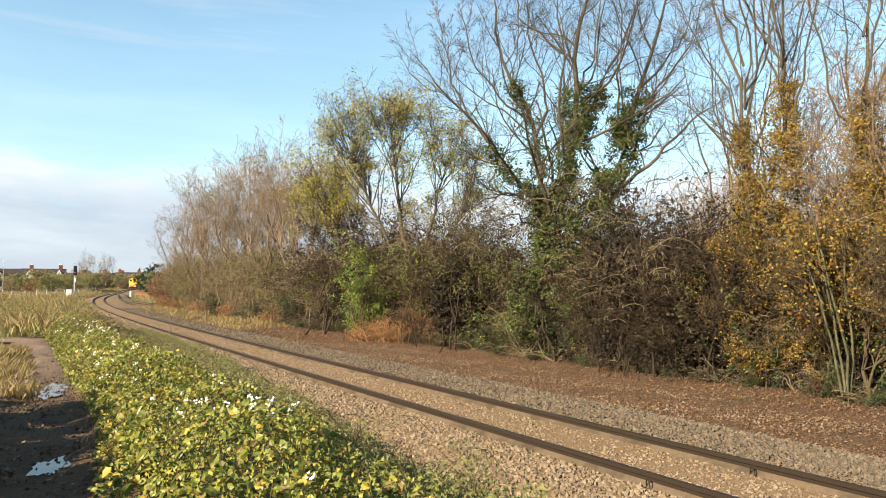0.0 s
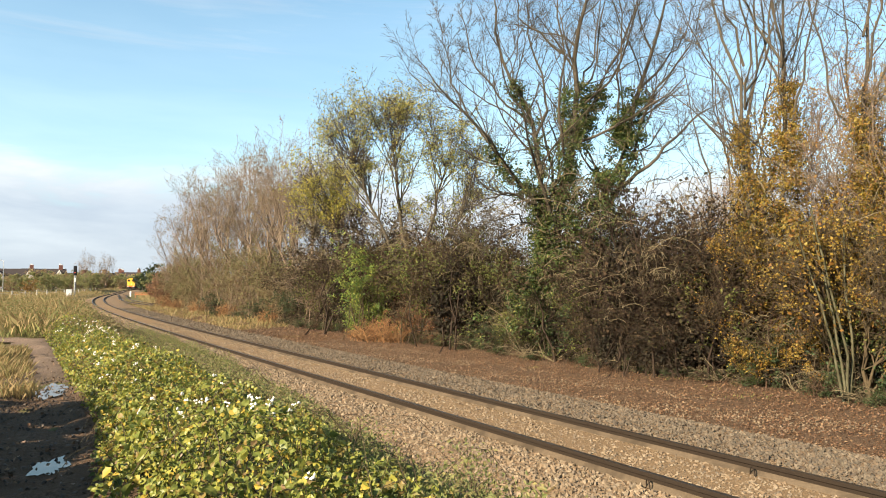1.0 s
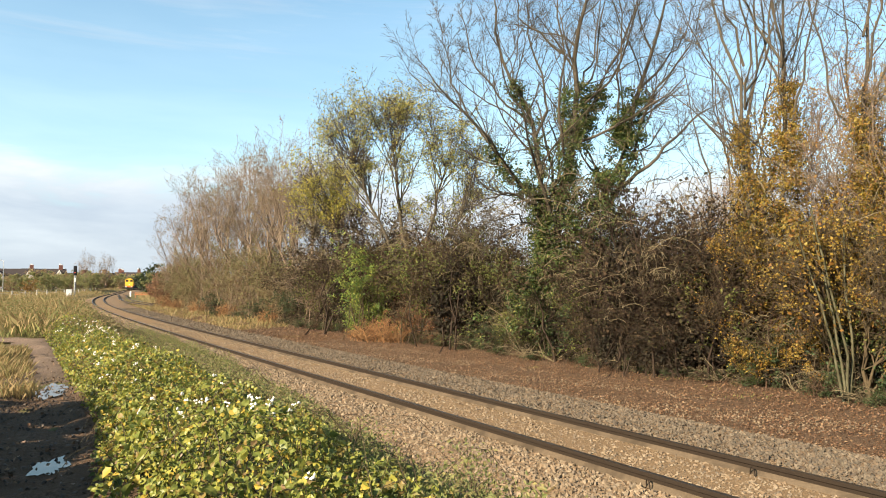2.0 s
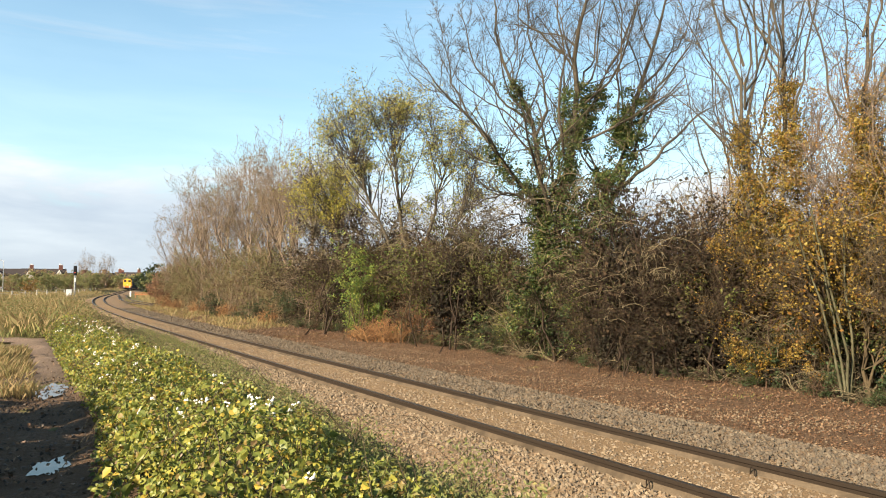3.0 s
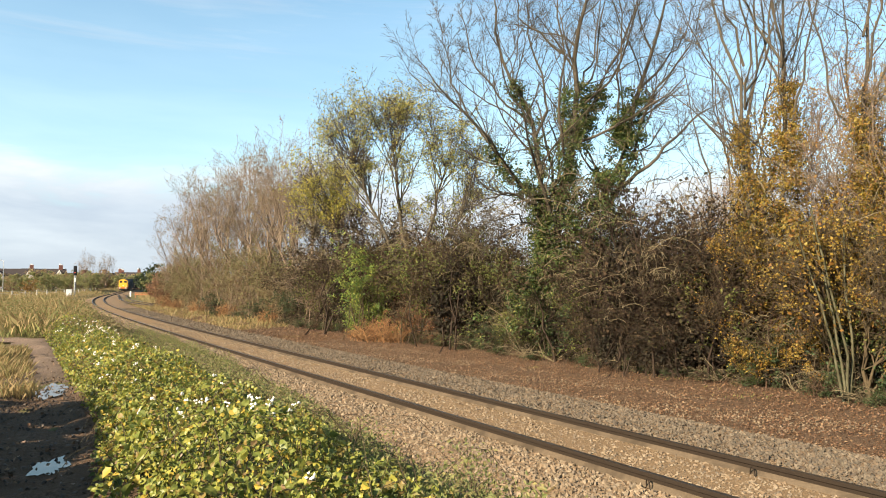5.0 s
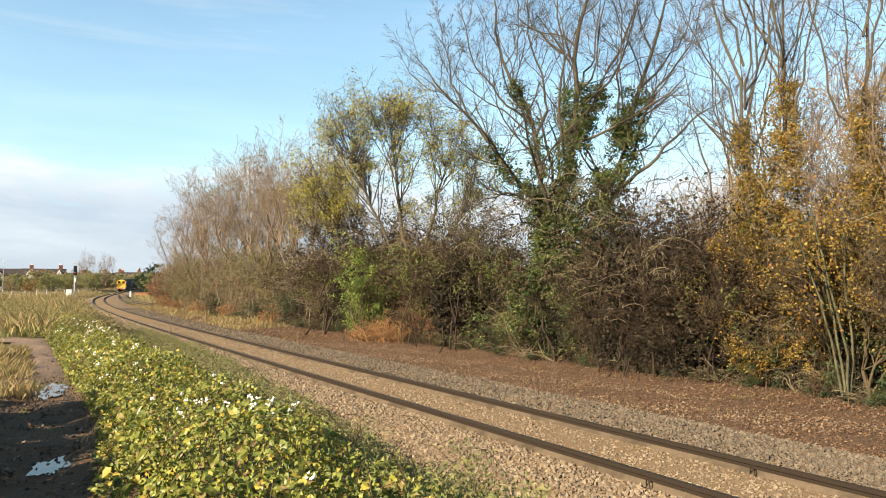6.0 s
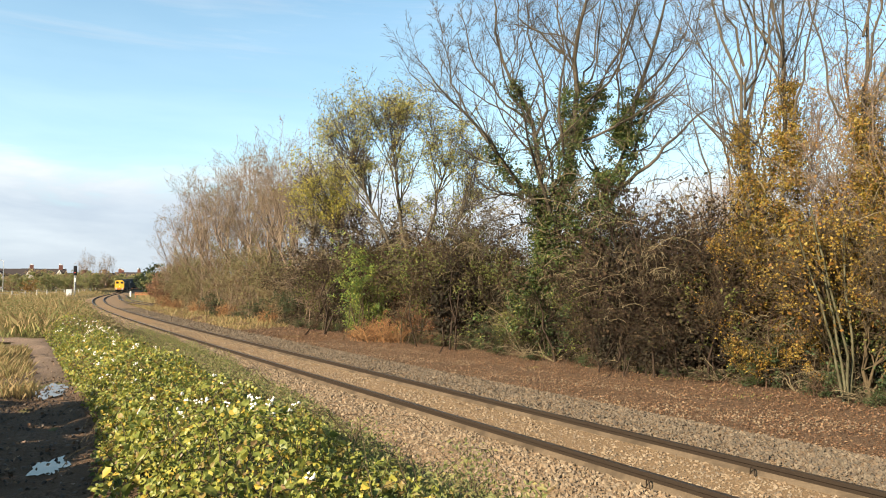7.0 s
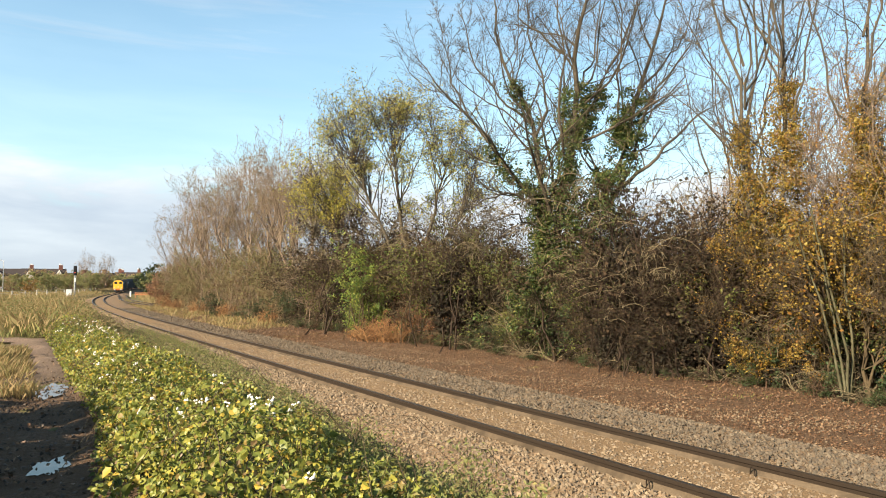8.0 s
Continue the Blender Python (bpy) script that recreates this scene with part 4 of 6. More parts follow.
    for s, o, rz, k in ((7.6, 10.6, 120, 0.95), (9.6, 11.0, 220, 0.9), (8.3, 11.4, 60, 1.05), (11.6, 10.6, 20, 0.72), (12.6, 10.8, 100, 0.66)):
        again(h, s, o, rz, k)


M_BUDBROWN = leaf_mat("last_brown_leaves", [(0.158, 0.108, 0.061), (0.202, 0.144, 0.079), (0.122, 0.094, 0.043), (0.144, 0.137, 0.050)], 0.3)
tree_row()


def pole_stems():
    """The clump of bare pale stems at the hedge's foot."""
    rng = np.random.default_rng(71)
    t = tagged(new("hazel_clump"), "clump of pale green-grey bare stems leaning out of the hedge", "tree")
    t.matrix_basis = Matrix.Translation(track(7.6, 7.9, -0.38))
    specs = []
    for i, (x, z, y) in enumerate(((-0.95, 3.6, 0.1), (-0.5, 3.7, 0.3), (-0.75, 4.2, -0.1), (0.25, 3.8, 0.4))):
        specs.append(([(0.06 * i - 0.1, 0.04 * i, 0), (0.10 * i - 0.12 + x * 0.15, y * 0.4, z * 0.3), (x * 0.55, y * 0.7, z * 0.65), (x, y, z)], 0.030, 0.018))
    L0 = limbs(specs, 9, rng, 0.015)
    L1 = sprout(*L0, 5, 45, 0.35, 0.1, 0.45, 5, 0.15, 0.008, rng)
    for k in range(len(specs)):
        wood("stem", [(L0[0][k:k + 1], L0[1][k:k + 1])], M_STEM, t, (8,))
    wood("crown", [L1], M_TWIGOLIVE, t, (4,))
    p = leaf_points(L1[0], 700, 0.2, rng)
    v, f = leaf_cloud(p, np.full(len(p), 0.085), rng, 0.3, 0.75)
    part("foliage", np_mesh("foliage", v, f, M_YELLOW), None, t)


pole_stems()


# near-black leaf colours that hold the shade inside the shrubs
M_INNERSHADE = leaf_mat("inner_shade_leaves", [(0.022, 0.016, 0.010), (0.030, 0.021, 0.012), (0.017, 0.014, 0.009), (0.026, 0.024, 0.012)], 0.05, 0.9)


def shrub_mesh(seed, H, W, nstem, twig, leaf, nleaf, leaf_size, label, lv=(7, 6), arch=0.5, name="shrub", core=0):
    """A rounded twiggy shrub at the origin."""
    rng = np.random.default_rng(seed)
    sh = tagged(new(name), label, "shrub", "shrubs of the hedge")
    specs = []
    for i in range(nstem):
        a = 2 * math.pi * rng.random()
        r = W * math.sqrt(rng.random())
        h = H * (1 - 0.45 * (r / W) ** 2) * rng.uniform(0.7, 1.08)
        x, y = r * math.cos(a), r * math.sin(a)
        b = rng.normal(size=2) * 0.3 * W
        specs.append(([(b[0], b[1], 0), (b[0] + 0.35 * (x - b[0]), b[1] + 0.35 * (y - b[1]), h * 0.55), (b[0] + 0.75 * (x - b[0]), b[1] + 0.75 * (y - b[1]), h * 0.93), (x + arch * 0.3 * math.cos(a), y + arch * 0.3 * math.sin(a), h * (1 - 0.12 * arch))], 0.024, 0.006))
    L0 = limbs(specs, 6, rng, 0.07)
    L1 = sprout(*L0, lv[0] + 1, 52, 0.44, 0.0, 0.16, 5, 0.28, 0.0075, rng)
    L2 = sprout(*L1, lv[1], 54, 0.55, -0.03, 0.1, 3, 0.28, 0.0058, rng)
    wood("crown", [L0, L1, L2], twig, sh, (4, 3, 3))
    if nleaf:
        p = leaf_points(L2[0], int(nleaf * 2.6), 0.09, rng, 0.0)
        p = p[p[:, 2] > np.minimum(0.12 * H, 0.35) * rng.random(len(p))]
        p = p[np.array([noise.noise(tuple(q * 1.25 + seed)) + 0.5 * noise.noise(tuple(q * 3.4 + seed)) for q in p]) > 0.09]
        v, f = leaf_cloud(p, np.full(len(p), leaf_size), rng, 0.4, 0.7)
        part("foliage", np_mesh("foliage", v, f, leaf), None, sh)
    if core:
        # long bare shoots arching out of the top
        a, h = rng.uniform(0, 2 * np.pi, 26), rng.uniform(0.45, 0.95, 26) * H
        out = np.stack([np.cos(a), np.sin(a), 0 * a], -1)
        r, L = (W * np.sqrt(np.clip(1 - (h / H - 0.4) ** 2 * 2.2, 0.1, 1)) * 0.75)[:, None], rng.uniform(0.5, 1.3, (26, 1))
        turn = rng.normal(size=(26, 3)) * np.array([0.35, 0.35, 0])
        st = out * r + np.stack([0 * h, 0 * h, h], -1)
        P = np.stack([st + (out * 0.55 + turn) * L * t + np.array([0, 0, 1.0]) * L * (0.75 * t - 0.75 * t * t) for t in np.linspace(0, 1, 6)], 1)
        sub = sprout(P, np.full((26, 6), 0.007), 6, 48, 0.4, 0.0, 0.2, 4, 0.2, 0.0045, rng)
        wood("shoot", [(P, np.full((26, 6), 0.007)), sub], M_STRAY, sh, (4, 3), "pale bare arching shoots")["kind"] = "stuff"
        # dark leaves added in the shrub's heart to stand for shade in its gaps
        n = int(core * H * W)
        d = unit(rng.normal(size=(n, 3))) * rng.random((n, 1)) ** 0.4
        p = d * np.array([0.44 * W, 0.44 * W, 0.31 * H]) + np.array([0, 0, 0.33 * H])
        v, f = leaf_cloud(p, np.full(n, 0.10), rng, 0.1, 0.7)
        part("shade_foliage", np_mesh("shade_foliage", v, f, M_INNERSHADE), None, sh, "dark inner leaves added for shade")
    return sh


def hedge():
    rng = np.random.default_rng(81)
    kinds = {
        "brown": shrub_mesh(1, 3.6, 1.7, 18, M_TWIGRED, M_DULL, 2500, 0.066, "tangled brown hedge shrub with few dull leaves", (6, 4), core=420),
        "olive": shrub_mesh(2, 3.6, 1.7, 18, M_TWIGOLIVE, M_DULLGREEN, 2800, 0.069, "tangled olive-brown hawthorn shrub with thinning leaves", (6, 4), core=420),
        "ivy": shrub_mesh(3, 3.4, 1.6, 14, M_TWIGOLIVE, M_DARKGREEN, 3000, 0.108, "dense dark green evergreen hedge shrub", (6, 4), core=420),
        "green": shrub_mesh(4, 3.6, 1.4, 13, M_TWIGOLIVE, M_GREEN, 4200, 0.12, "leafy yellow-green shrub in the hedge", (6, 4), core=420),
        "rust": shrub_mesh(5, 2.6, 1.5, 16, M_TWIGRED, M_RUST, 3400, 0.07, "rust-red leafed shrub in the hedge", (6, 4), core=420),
        "bare": shrub_mesh(6, 4.0, 1.9, 18, M_TWIG, M_DULL, 600, 0.07, "bare grey twiggy hedge shrub", (7, 5)),
        "bracken": shrub_mesh(7, 1.5, 1.1, 26, M_DRYTWIG, M_RUST, 1500, 0.07, "dead orange-brown bracken at the hedge foot", (5, 4)),
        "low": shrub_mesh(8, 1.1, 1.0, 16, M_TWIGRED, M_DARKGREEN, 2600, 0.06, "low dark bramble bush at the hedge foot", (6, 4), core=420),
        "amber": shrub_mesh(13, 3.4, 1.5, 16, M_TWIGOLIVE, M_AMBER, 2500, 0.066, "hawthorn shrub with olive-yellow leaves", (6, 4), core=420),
        # the dark and back kinds have the hedge's shade put into their colours
        "dark": shrub_mesh(14, 3.4, 1.8, 18, M_TWIGDARK, M_RUSTDARK, 2700, 0.066, "dense red-brown thorn shrub with colours deepened for shade", (6, 4), core=1000),
        "back": shrub_mesh(24, 4.0, 2.0, 12, M_TWIGDARK, M_RUSTDARK, 2500, 0.09, "tangled thorn shrub darkened as shade at the back of the hedge", (5, 3), core=420),
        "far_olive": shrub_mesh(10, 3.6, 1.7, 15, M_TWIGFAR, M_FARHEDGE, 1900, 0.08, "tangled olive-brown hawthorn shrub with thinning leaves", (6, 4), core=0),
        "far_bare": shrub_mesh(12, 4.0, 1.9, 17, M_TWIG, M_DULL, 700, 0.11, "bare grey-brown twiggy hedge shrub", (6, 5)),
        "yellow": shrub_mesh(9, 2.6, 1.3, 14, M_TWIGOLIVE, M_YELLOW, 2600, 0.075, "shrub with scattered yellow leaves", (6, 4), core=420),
    }
    used = set()

    def put(kind, s, off, k, dz=-0.1):
        rz = rng.uniform(0, 360)
        if kind in used:
            again(kinds[kind], s, off, rz, (k * rng.uniform(0.85, 1.15), k * rng.uniform(0.85, 1.15), k * rng.uniform(0.8, 1.18)), dz)
        else:
            used.add(kind)
            place(kinds[kind], s, off, rz, k, dz)

    plan = [
        # the thicket under the yellow trees
        ("yellow", 5.0, 8.9, 0.9), ("ivy", 6.0, 9.6, 0.95), ("olive", 7.2, 10.0, 1.1), ("ivy", 8.4, 9.4, 0.75), ("yellow", 6.6, 9.0, 0.6), ("brown", 9.2, 10.0, 1.1),
        ("ivy", 9.9, 8.7, 0.45), ("amber", 10.6, 8.8, 0.55), ("yellow", 11.4, 9.2, 1.2), ("yellow", 9.8, 8.8, 0.9), ("yellow", 9.3, 8.9, 0.75), ("olive", 10.9, 9.8, 1.0), ("brown", 12.0, 9.6, 1.0), ("low", 8.2, 8.4, 0.6), ("low", 11.4, 8.4, 0.8),
        # dark bramble and thorn before the ash
        ("brown", 12.9, 9.0, 0.9), ("olive", 13.8, 10.2, 1.15), ("brown", 14.6, 9.2, 0.95), ("olive", 15.6, 9.0, 0.8), ("ivy", 14.8, 10.8, 1.1), ("brown", 16.2, 10.0, 1.15), ("low", 13.6, 8.2, 0.9),
        ("low", 15.4, 8.0, 0.9), ("yellow", 13.0, 8.3, 0.5), ("olive", 17.2, 8.9, 1.0), ("ivy", 18.2, 9.6, 1.0), ("olive", 18.6, 8.6, 0.85), ("olive", 19.6, 9.2, 1.1), 
        ("brown", 20.6, 9.0, 1.05), ("ivy", 20.4, 10.2, 1.0), ("olive", 21.6, 9.4, 1.05), ("low", 17.8, 7.8, 0.7), ("low", 19.8, 7.9, 0.9), ("ivy", 21.0, 8.4, 0.6), ("brown", 22.6, 9.2, 1.1),
        ("brown", 23.8, 9.0, 1.15), ("olive", 23.2, 10.4, 1.2), ("rust", 24.2, 8.5, 0.9), ("brown", 25.0, 9.4, 1.2), ("brown", 26.2, 9.2, 1.15), ("low", 23.6, 8.0, 1.0), ("low", 25.4, 8.0, 1.0),
        ("olive", 27.2, 10.0, 1.25), ("rust", 27.4, 8.6, 0.75), ("bracken", 27.4, 7.0, 0.9), ("bracken", 28.4, 6.6, 0.8), ("bracken", 26.6, 7.4, 1.0), ("green", 30.4, 7.6, 0.75),
        ("brown", 32.2, 9.6, 1.1), ("ivy", 32.8, 8.2, 0.55), ("brown", 33.6, 9.0, 1.2), ("olive", 33.0, 10.4, 1.4), ("bare", 34.8, 9.0, 1.05), ("brown", 35.8, 8.6, 1.1),
        ("olive", 37.0, 9.4, 1.35), ("bare", 38.2, 8.8, 1.15), ("low", 36.4, 7.5, 1.1), ("low", 34.4, 7.6, 1.0), ("brown", 39.6, 9.2, 1.25), ("ivy", 42.4, 8.0, 0.95), ("ivy", 40.8, 8.2, 0.7),
        ("olive", 41.6, 9.6, 1.4), ("olive", 44.4, 8.8, 1.3), ("low", 39.0, 7.4, 0.9), ("bracken", 44.6, 7.2, 0.9), ("olive", 47.0, 8.6, 1.25), ("ivy", 49.0, 7.8, 0.6), ("olive", 50.2, 8.6, 1.35),
        ("bare", 53.0, 8.2, 1.25), ("olive", 55.6, 8.4, 1.3), ("low", 52.0, 7.2, 1.1), ("bracken", 55.0, 6.9, 1.0), ("olive", 59.0, 8.2, 1.35), ("bare", 62.4, 8.0, 1.3), ("ivy", 61.0, 7.4, 0.75),
        ("olive", 66.0, 8.0, 1.35), ("bracken", 65.0, 6.6, 0.9), ("olive", 70.0, 7.8, 1.35), ("brown", 74.0, 7.6, 1.3), ("bracken", 76.0, 6.6, 1.0), ("olive", 78.5, 7.4, 1.25), ("rust", 83.0, 7.6, 1.5),
        ("rust", 88.0, 8.0, 1.7), ("rust", 93.0, 8.8, 1.9), ("bracken", 84.0, 6.5, 1.0), ("bracken", 90.0, 7.2, 1.1), ("rust", 99.0, 9.6, 2.0), ("brown", 106.0, 10.5, 1.5), ("bracken", 97.0, 7.8, 1.2),
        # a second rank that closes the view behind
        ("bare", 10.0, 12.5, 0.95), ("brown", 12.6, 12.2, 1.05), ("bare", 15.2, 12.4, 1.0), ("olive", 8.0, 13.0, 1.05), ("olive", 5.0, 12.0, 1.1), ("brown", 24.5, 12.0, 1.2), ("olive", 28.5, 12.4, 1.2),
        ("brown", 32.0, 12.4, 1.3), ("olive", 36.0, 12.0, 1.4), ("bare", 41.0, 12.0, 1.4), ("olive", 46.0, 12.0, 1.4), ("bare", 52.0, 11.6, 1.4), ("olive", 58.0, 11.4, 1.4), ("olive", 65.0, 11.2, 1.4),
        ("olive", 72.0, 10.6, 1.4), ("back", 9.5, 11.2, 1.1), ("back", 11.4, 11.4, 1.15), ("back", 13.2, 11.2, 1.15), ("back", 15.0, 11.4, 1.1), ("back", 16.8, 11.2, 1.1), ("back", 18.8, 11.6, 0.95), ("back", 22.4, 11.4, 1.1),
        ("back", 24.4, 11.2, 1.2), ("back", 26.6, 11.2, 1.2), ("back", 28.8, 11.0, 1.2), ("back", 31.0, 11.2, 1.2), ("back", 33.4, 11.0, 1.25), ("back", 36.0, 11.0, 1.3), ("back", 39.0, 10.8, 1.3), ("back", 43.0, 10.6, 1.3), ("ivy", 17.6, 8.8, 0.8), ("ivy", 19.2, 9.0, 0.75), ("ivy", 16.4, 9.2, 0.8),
        ("ivy", 6.3, 8.5, 0.42), ("low", 7.0, 8.1, 0.7), ("amber", 12.6, 8.4, 0.55), ("amber", 14.2, 8.2, 0.5), ("low", 22.0, 7.9, 0.9), ("low", 26.8, 7.9, 0.9), ("low", 12.4, 8.3, 0.9), ("low", 10.2, 8.4, 0.7), ("low", 6.4, 8.5, 0.8), ("low", 4.8, 8.7, 0.9), ("low", 31.6, 7.7, 0.8), ("low", 41.6, 7.3, 0.9), ("low", 47.6, 7.1, 1.0), ("low", 58.0, 6.9, 1.1),
    ]
    place(shrub_mesh(25, 5.3, 1.5, 15, M_TWIGOLIVE, M_GREEN, 5200, 0.10, "tall leafy yellow-green shrub standing out of the hedge", (6, 4)), 29.3, 7.0)
    for kind, s, off, k in plan:
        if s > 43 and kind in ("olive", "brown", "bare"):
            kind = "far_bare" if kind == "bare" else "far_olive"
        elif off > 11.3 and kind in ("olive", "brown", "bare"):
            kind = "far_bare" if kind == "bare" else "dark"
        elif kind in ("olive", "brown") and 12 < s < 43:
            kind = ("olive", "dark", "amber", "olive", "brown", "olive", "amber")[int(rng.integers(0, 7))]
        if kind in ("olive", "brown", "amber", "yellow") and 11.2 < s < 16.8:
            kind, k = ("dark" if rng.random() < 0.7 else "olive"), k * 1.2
        if kind in ("olive", "brown", "bare", "ivy", "dark") and 16.8 < s < 37 and k > 0.8 and off < 11:
            k *= 1.14
        if 16.6 < s < 20.2 and off < 9.3:
            k = min(k, 0.68)
        put(kind, s, off, k)


def brushwood(s, off, n, size, seed):
    """Dead pale branches lying fanned out at the hedge's foot."""
    rng = np.random.default_rng(seed)
    b = tagged(new("dead_branches"), "pale dead branches lying at the foot of the hedge", "branches", "dead branches below the hedge")
    a = rng.uniform(-0.4, math.pi + 0.4, n)
    L = size * rng.uniform(0.5, 1.2, n)
    up = rng.uniform(0.1, 0.9, n)
    P = np.stack([np.stack([np.cos(a) * L * t + 0.15 * rng.normal(size=n) * t, -0.25 * L * t * rng.random(n), L * up * np.sin(t * 2.0) * 0.9 + 0.02], -1) for t in np.linspace(0, 1, 7)], 1)
    R = np.linspace(0.016, 0.006, 7)[None] * rng.uniform(0.6, 1.2, (n, 1))
    for i in range(n):
        q = sprout(P[i:i + 1], R[i:i + 1], 4, 45, 0.4, 0.05, 0.3, 4, 0.2, 0.005, rng)
        wood("branch", [(P[i:i + 1], R[i:i + 1]), q], M_STRAY, b, (6, 4))
    b.matrix_basis = Matrix.Translation(track(s, off, float(ground_z(s, off)) + 0.02))


for k, (s_, o_, n_, z_) in enumerate(((18.3, 7.9, 9, 1.4), (16.9, 7.9, 7, 1.2), (11.0, 8.3, 5, 0.8), (9.0, 8.3, 5, 0.7), (13.6, 8.0, 7, 0.8), (21.4, 7.8, 6, 0.9), (7.4, 8.1, 6, 0.7))):
    brushwood(s_, o_, n_, z_, 300 + k)
M_DRYTWIG = rough_mat("dead_fern", (0.173, 0.086, 0.036), (0.288, 0.173, 0.079), 10.0, 0.8, 0.9, 0, 0.2, 0.004, (0.202, 0.108, 0.050))
hedge()


# ---- the bramble bank ----
def bramble_top(s, o):
    """Height of the thicket's skin above the ground; its foot spreads wider near the start."""
    o = o + np.where(o < -5.0, 0.5 * np.clip((8.5 - s) / 4.5, 0, 1), 0)
    w = np.interp(o, [-6.35, -6.0, -5.6, -5.0, -4.4, -3.9, -3.5, -3.1], [0.0, 0.36, 0.60, 0.62, 0.46, 0.28, 0.15, 0.0])
    e = np.interp(s, [1.5, 4.5, 24, 36], [0.7, 1.0, 1.0, 0.45])
    return w * e


def bramble():
    rng = np.random.default_rng(91)
    th = tagged(new("bramble_thicket"), "green and yellowing bramble thicket with white seed heads on the bank", "bramble")

    def skin(n, s0, s1, power, o0=-6.75, o1=-3.75):
        s = s0 + (s1 - s0) * rng.random(n) ** power
        o = rng.uniform(o0, o1, n)
        o = np.maximum(o, -6.25 - 0.5 * np.clip((8.5 - s) / 4.5, 0, 1) + 0.5 * rng.random(n))
        h = bramble_top(s, o)
        p = track(s, o)
        lump = np.array([noise.noise((a * 1.1, b * 1.1, 3.0)) + 0.5 * noise.noise((a * 3.1, b * 3.1, 8.0)) for a, b in p[:, :2]])
        return s, o, p, h, lump

    def layer(name, n, s0, s1, power, size, mat, depth, label=""):
        s, o, p, h, lump = skin(n, s0, s1, power)
        top = ground_z(s, o) + h * (1 + 0.6 * lump)
        p[:, 2] += np.maximum(top - depth * h * rng.random(n) ** 1.4, ground_z(s, o) + 0.02)
        nor = unit(rng.normal(size=(n, 3)) * 0.95 + np.array([-0.2, -0.4, 0.75]))
        v, f = leaf_cloud(p, np.full(n, size), rng, 0.8, 0.75) if mat is M_BRAMBLEDARK or s0 > 10 else broad_leaves(p, nor, np.full(n, size), rng)
        part(name, np_mesh(name, v, f, mat), None, th, label)

    layer("foliage", 33000, 3.2, 18, 1.35, 0.045, M_BRAMBLE, 0.6, "fresh green and yellowing bramble leaves")
    layer("foliage", 11000, 3.2, 30, 1.35, 0.050, M_BRAMBLEDARK, 1.0)
    layer("foliage", 1500, 3.6, 14, 1.2, 0.078, M_BRAMBLE, 0.2)
    layer("foliage", 8000, 13, 36, 1.0, 0.066, M_BRAMBLE, 0.6)
    # small-leaved weeds down the side towards the line
    n = 70000
    s = 2.8 + 32 * rng.random(n) ** 1.35
    edge = np.interp(s, [3, 8, 12, 20, 34], [-2.7, -2.5, -2.0, -1.6, -1.4])
    o = edge - 2.4 * rng.random(n) ** 1.2
    p = track(s, o)
    lump = np.array([noise.noise((a * 1.1, b * 1.1, 3.0)) + 0.5 * noise.noise((a * 3.1, b * 3.1, 8.0)) for a, b in p[:, :2]])
    hw = np.interp(edge - o, [0, 0.35, 0.9, 2.4], [0.10, 0.38, 0.62, 0.62]) * np.clip(1 + 0.9 * lump, 0.15, 1.8)
    p[:, 2] += np.maximum(ground_z(s, o), ballast_z(s, o)) + hw * rng.random(n) ** 0.6
    keep = lump > -0.5 + 0.55 * np.clip(1 - (edge - o) / 0.6, 0, 1)
    v, f = leaf_cloud(p[keep], np.full(int(keep.sum()), 0.044), rng, 0.6, 0.5)
    tagged(part("weed", np_mesh("weed", v, f, M_WEED), None, th, "small-leaved green weeds"), kind="stuff")
    # canes
    n = 300
    s, o, p, h, lump = skin(n, 3.6, 34, 1.4)
    z0 = ground_z(s, o)
    a = rng.uniform(0, 2 * np.pi, n)
    L = rng.uniform(0.4, 1.0, n)
    P = []
    for t in np.linspace(0, 1, 6):
        q = p.copy()
        q[:, 0] += np.cos(a) * L * t
        q[:, 1] += np.sin(a) * L * t
        q[:, 2] += z0 + (h + 0.12) * np.sin(t * 2.4) * 1.05
        P.append(q)
    tagged(wood("cane", [(np.stack(P, 1), np.full((n, 6), 0.0028))], M_TWIGOLIVE, th, (4,)), kind="stuff")
    # seed fluff
    n = 300
    s, o, p, h, lump = skin(n, 3.5, 24, 1.2, -6.1, -4.0)
    keep = np.array([noise.noise((a * 0.8, b * 0.8, 20.0)) for a, b in p[:, :2]]) > -0.05
    p, s, o, h, lump = p[keep], s[keep], o[keep], h[keep], lump[keep]
    p[:, 2] += ground_z(s, o) + h * (1 + 0.6 * lump) + 0.03
    q = np.repeat(p, 5, 0) + rng.normal(size=(len(p) * 5, 3)) * 0.012
    oct_v = np.array([[1, 0, 0], [-1, 0, 0], [0, 1, 0], [0, -1, 0], [0, 0, 1], [0, 0, -1]], float)
    oct_f = np.array([[0, 2, 4], [2, 1, 4], [1, 3, 4], [3, 0, 4], [2, 0, 5], [1, 2, 5], [3, 1, 5], [0, 3, 5]])
    v = (q[:, None] + oct_v[None] * (0.0115 * rng.uniform(0.5, 1.5, (len(q), 6, 1)))).reshape(-1, 3)
    f = (np.arange(len(q))[:, None, None] * 6 + oct_f[None]).reshape(-1, 3)
    part("seed_head", np_mesh("seed_head", v, f, M_FLUFF, True), None, th, "fluffy white seed heads")["kind"] = "stuff"


bramble()


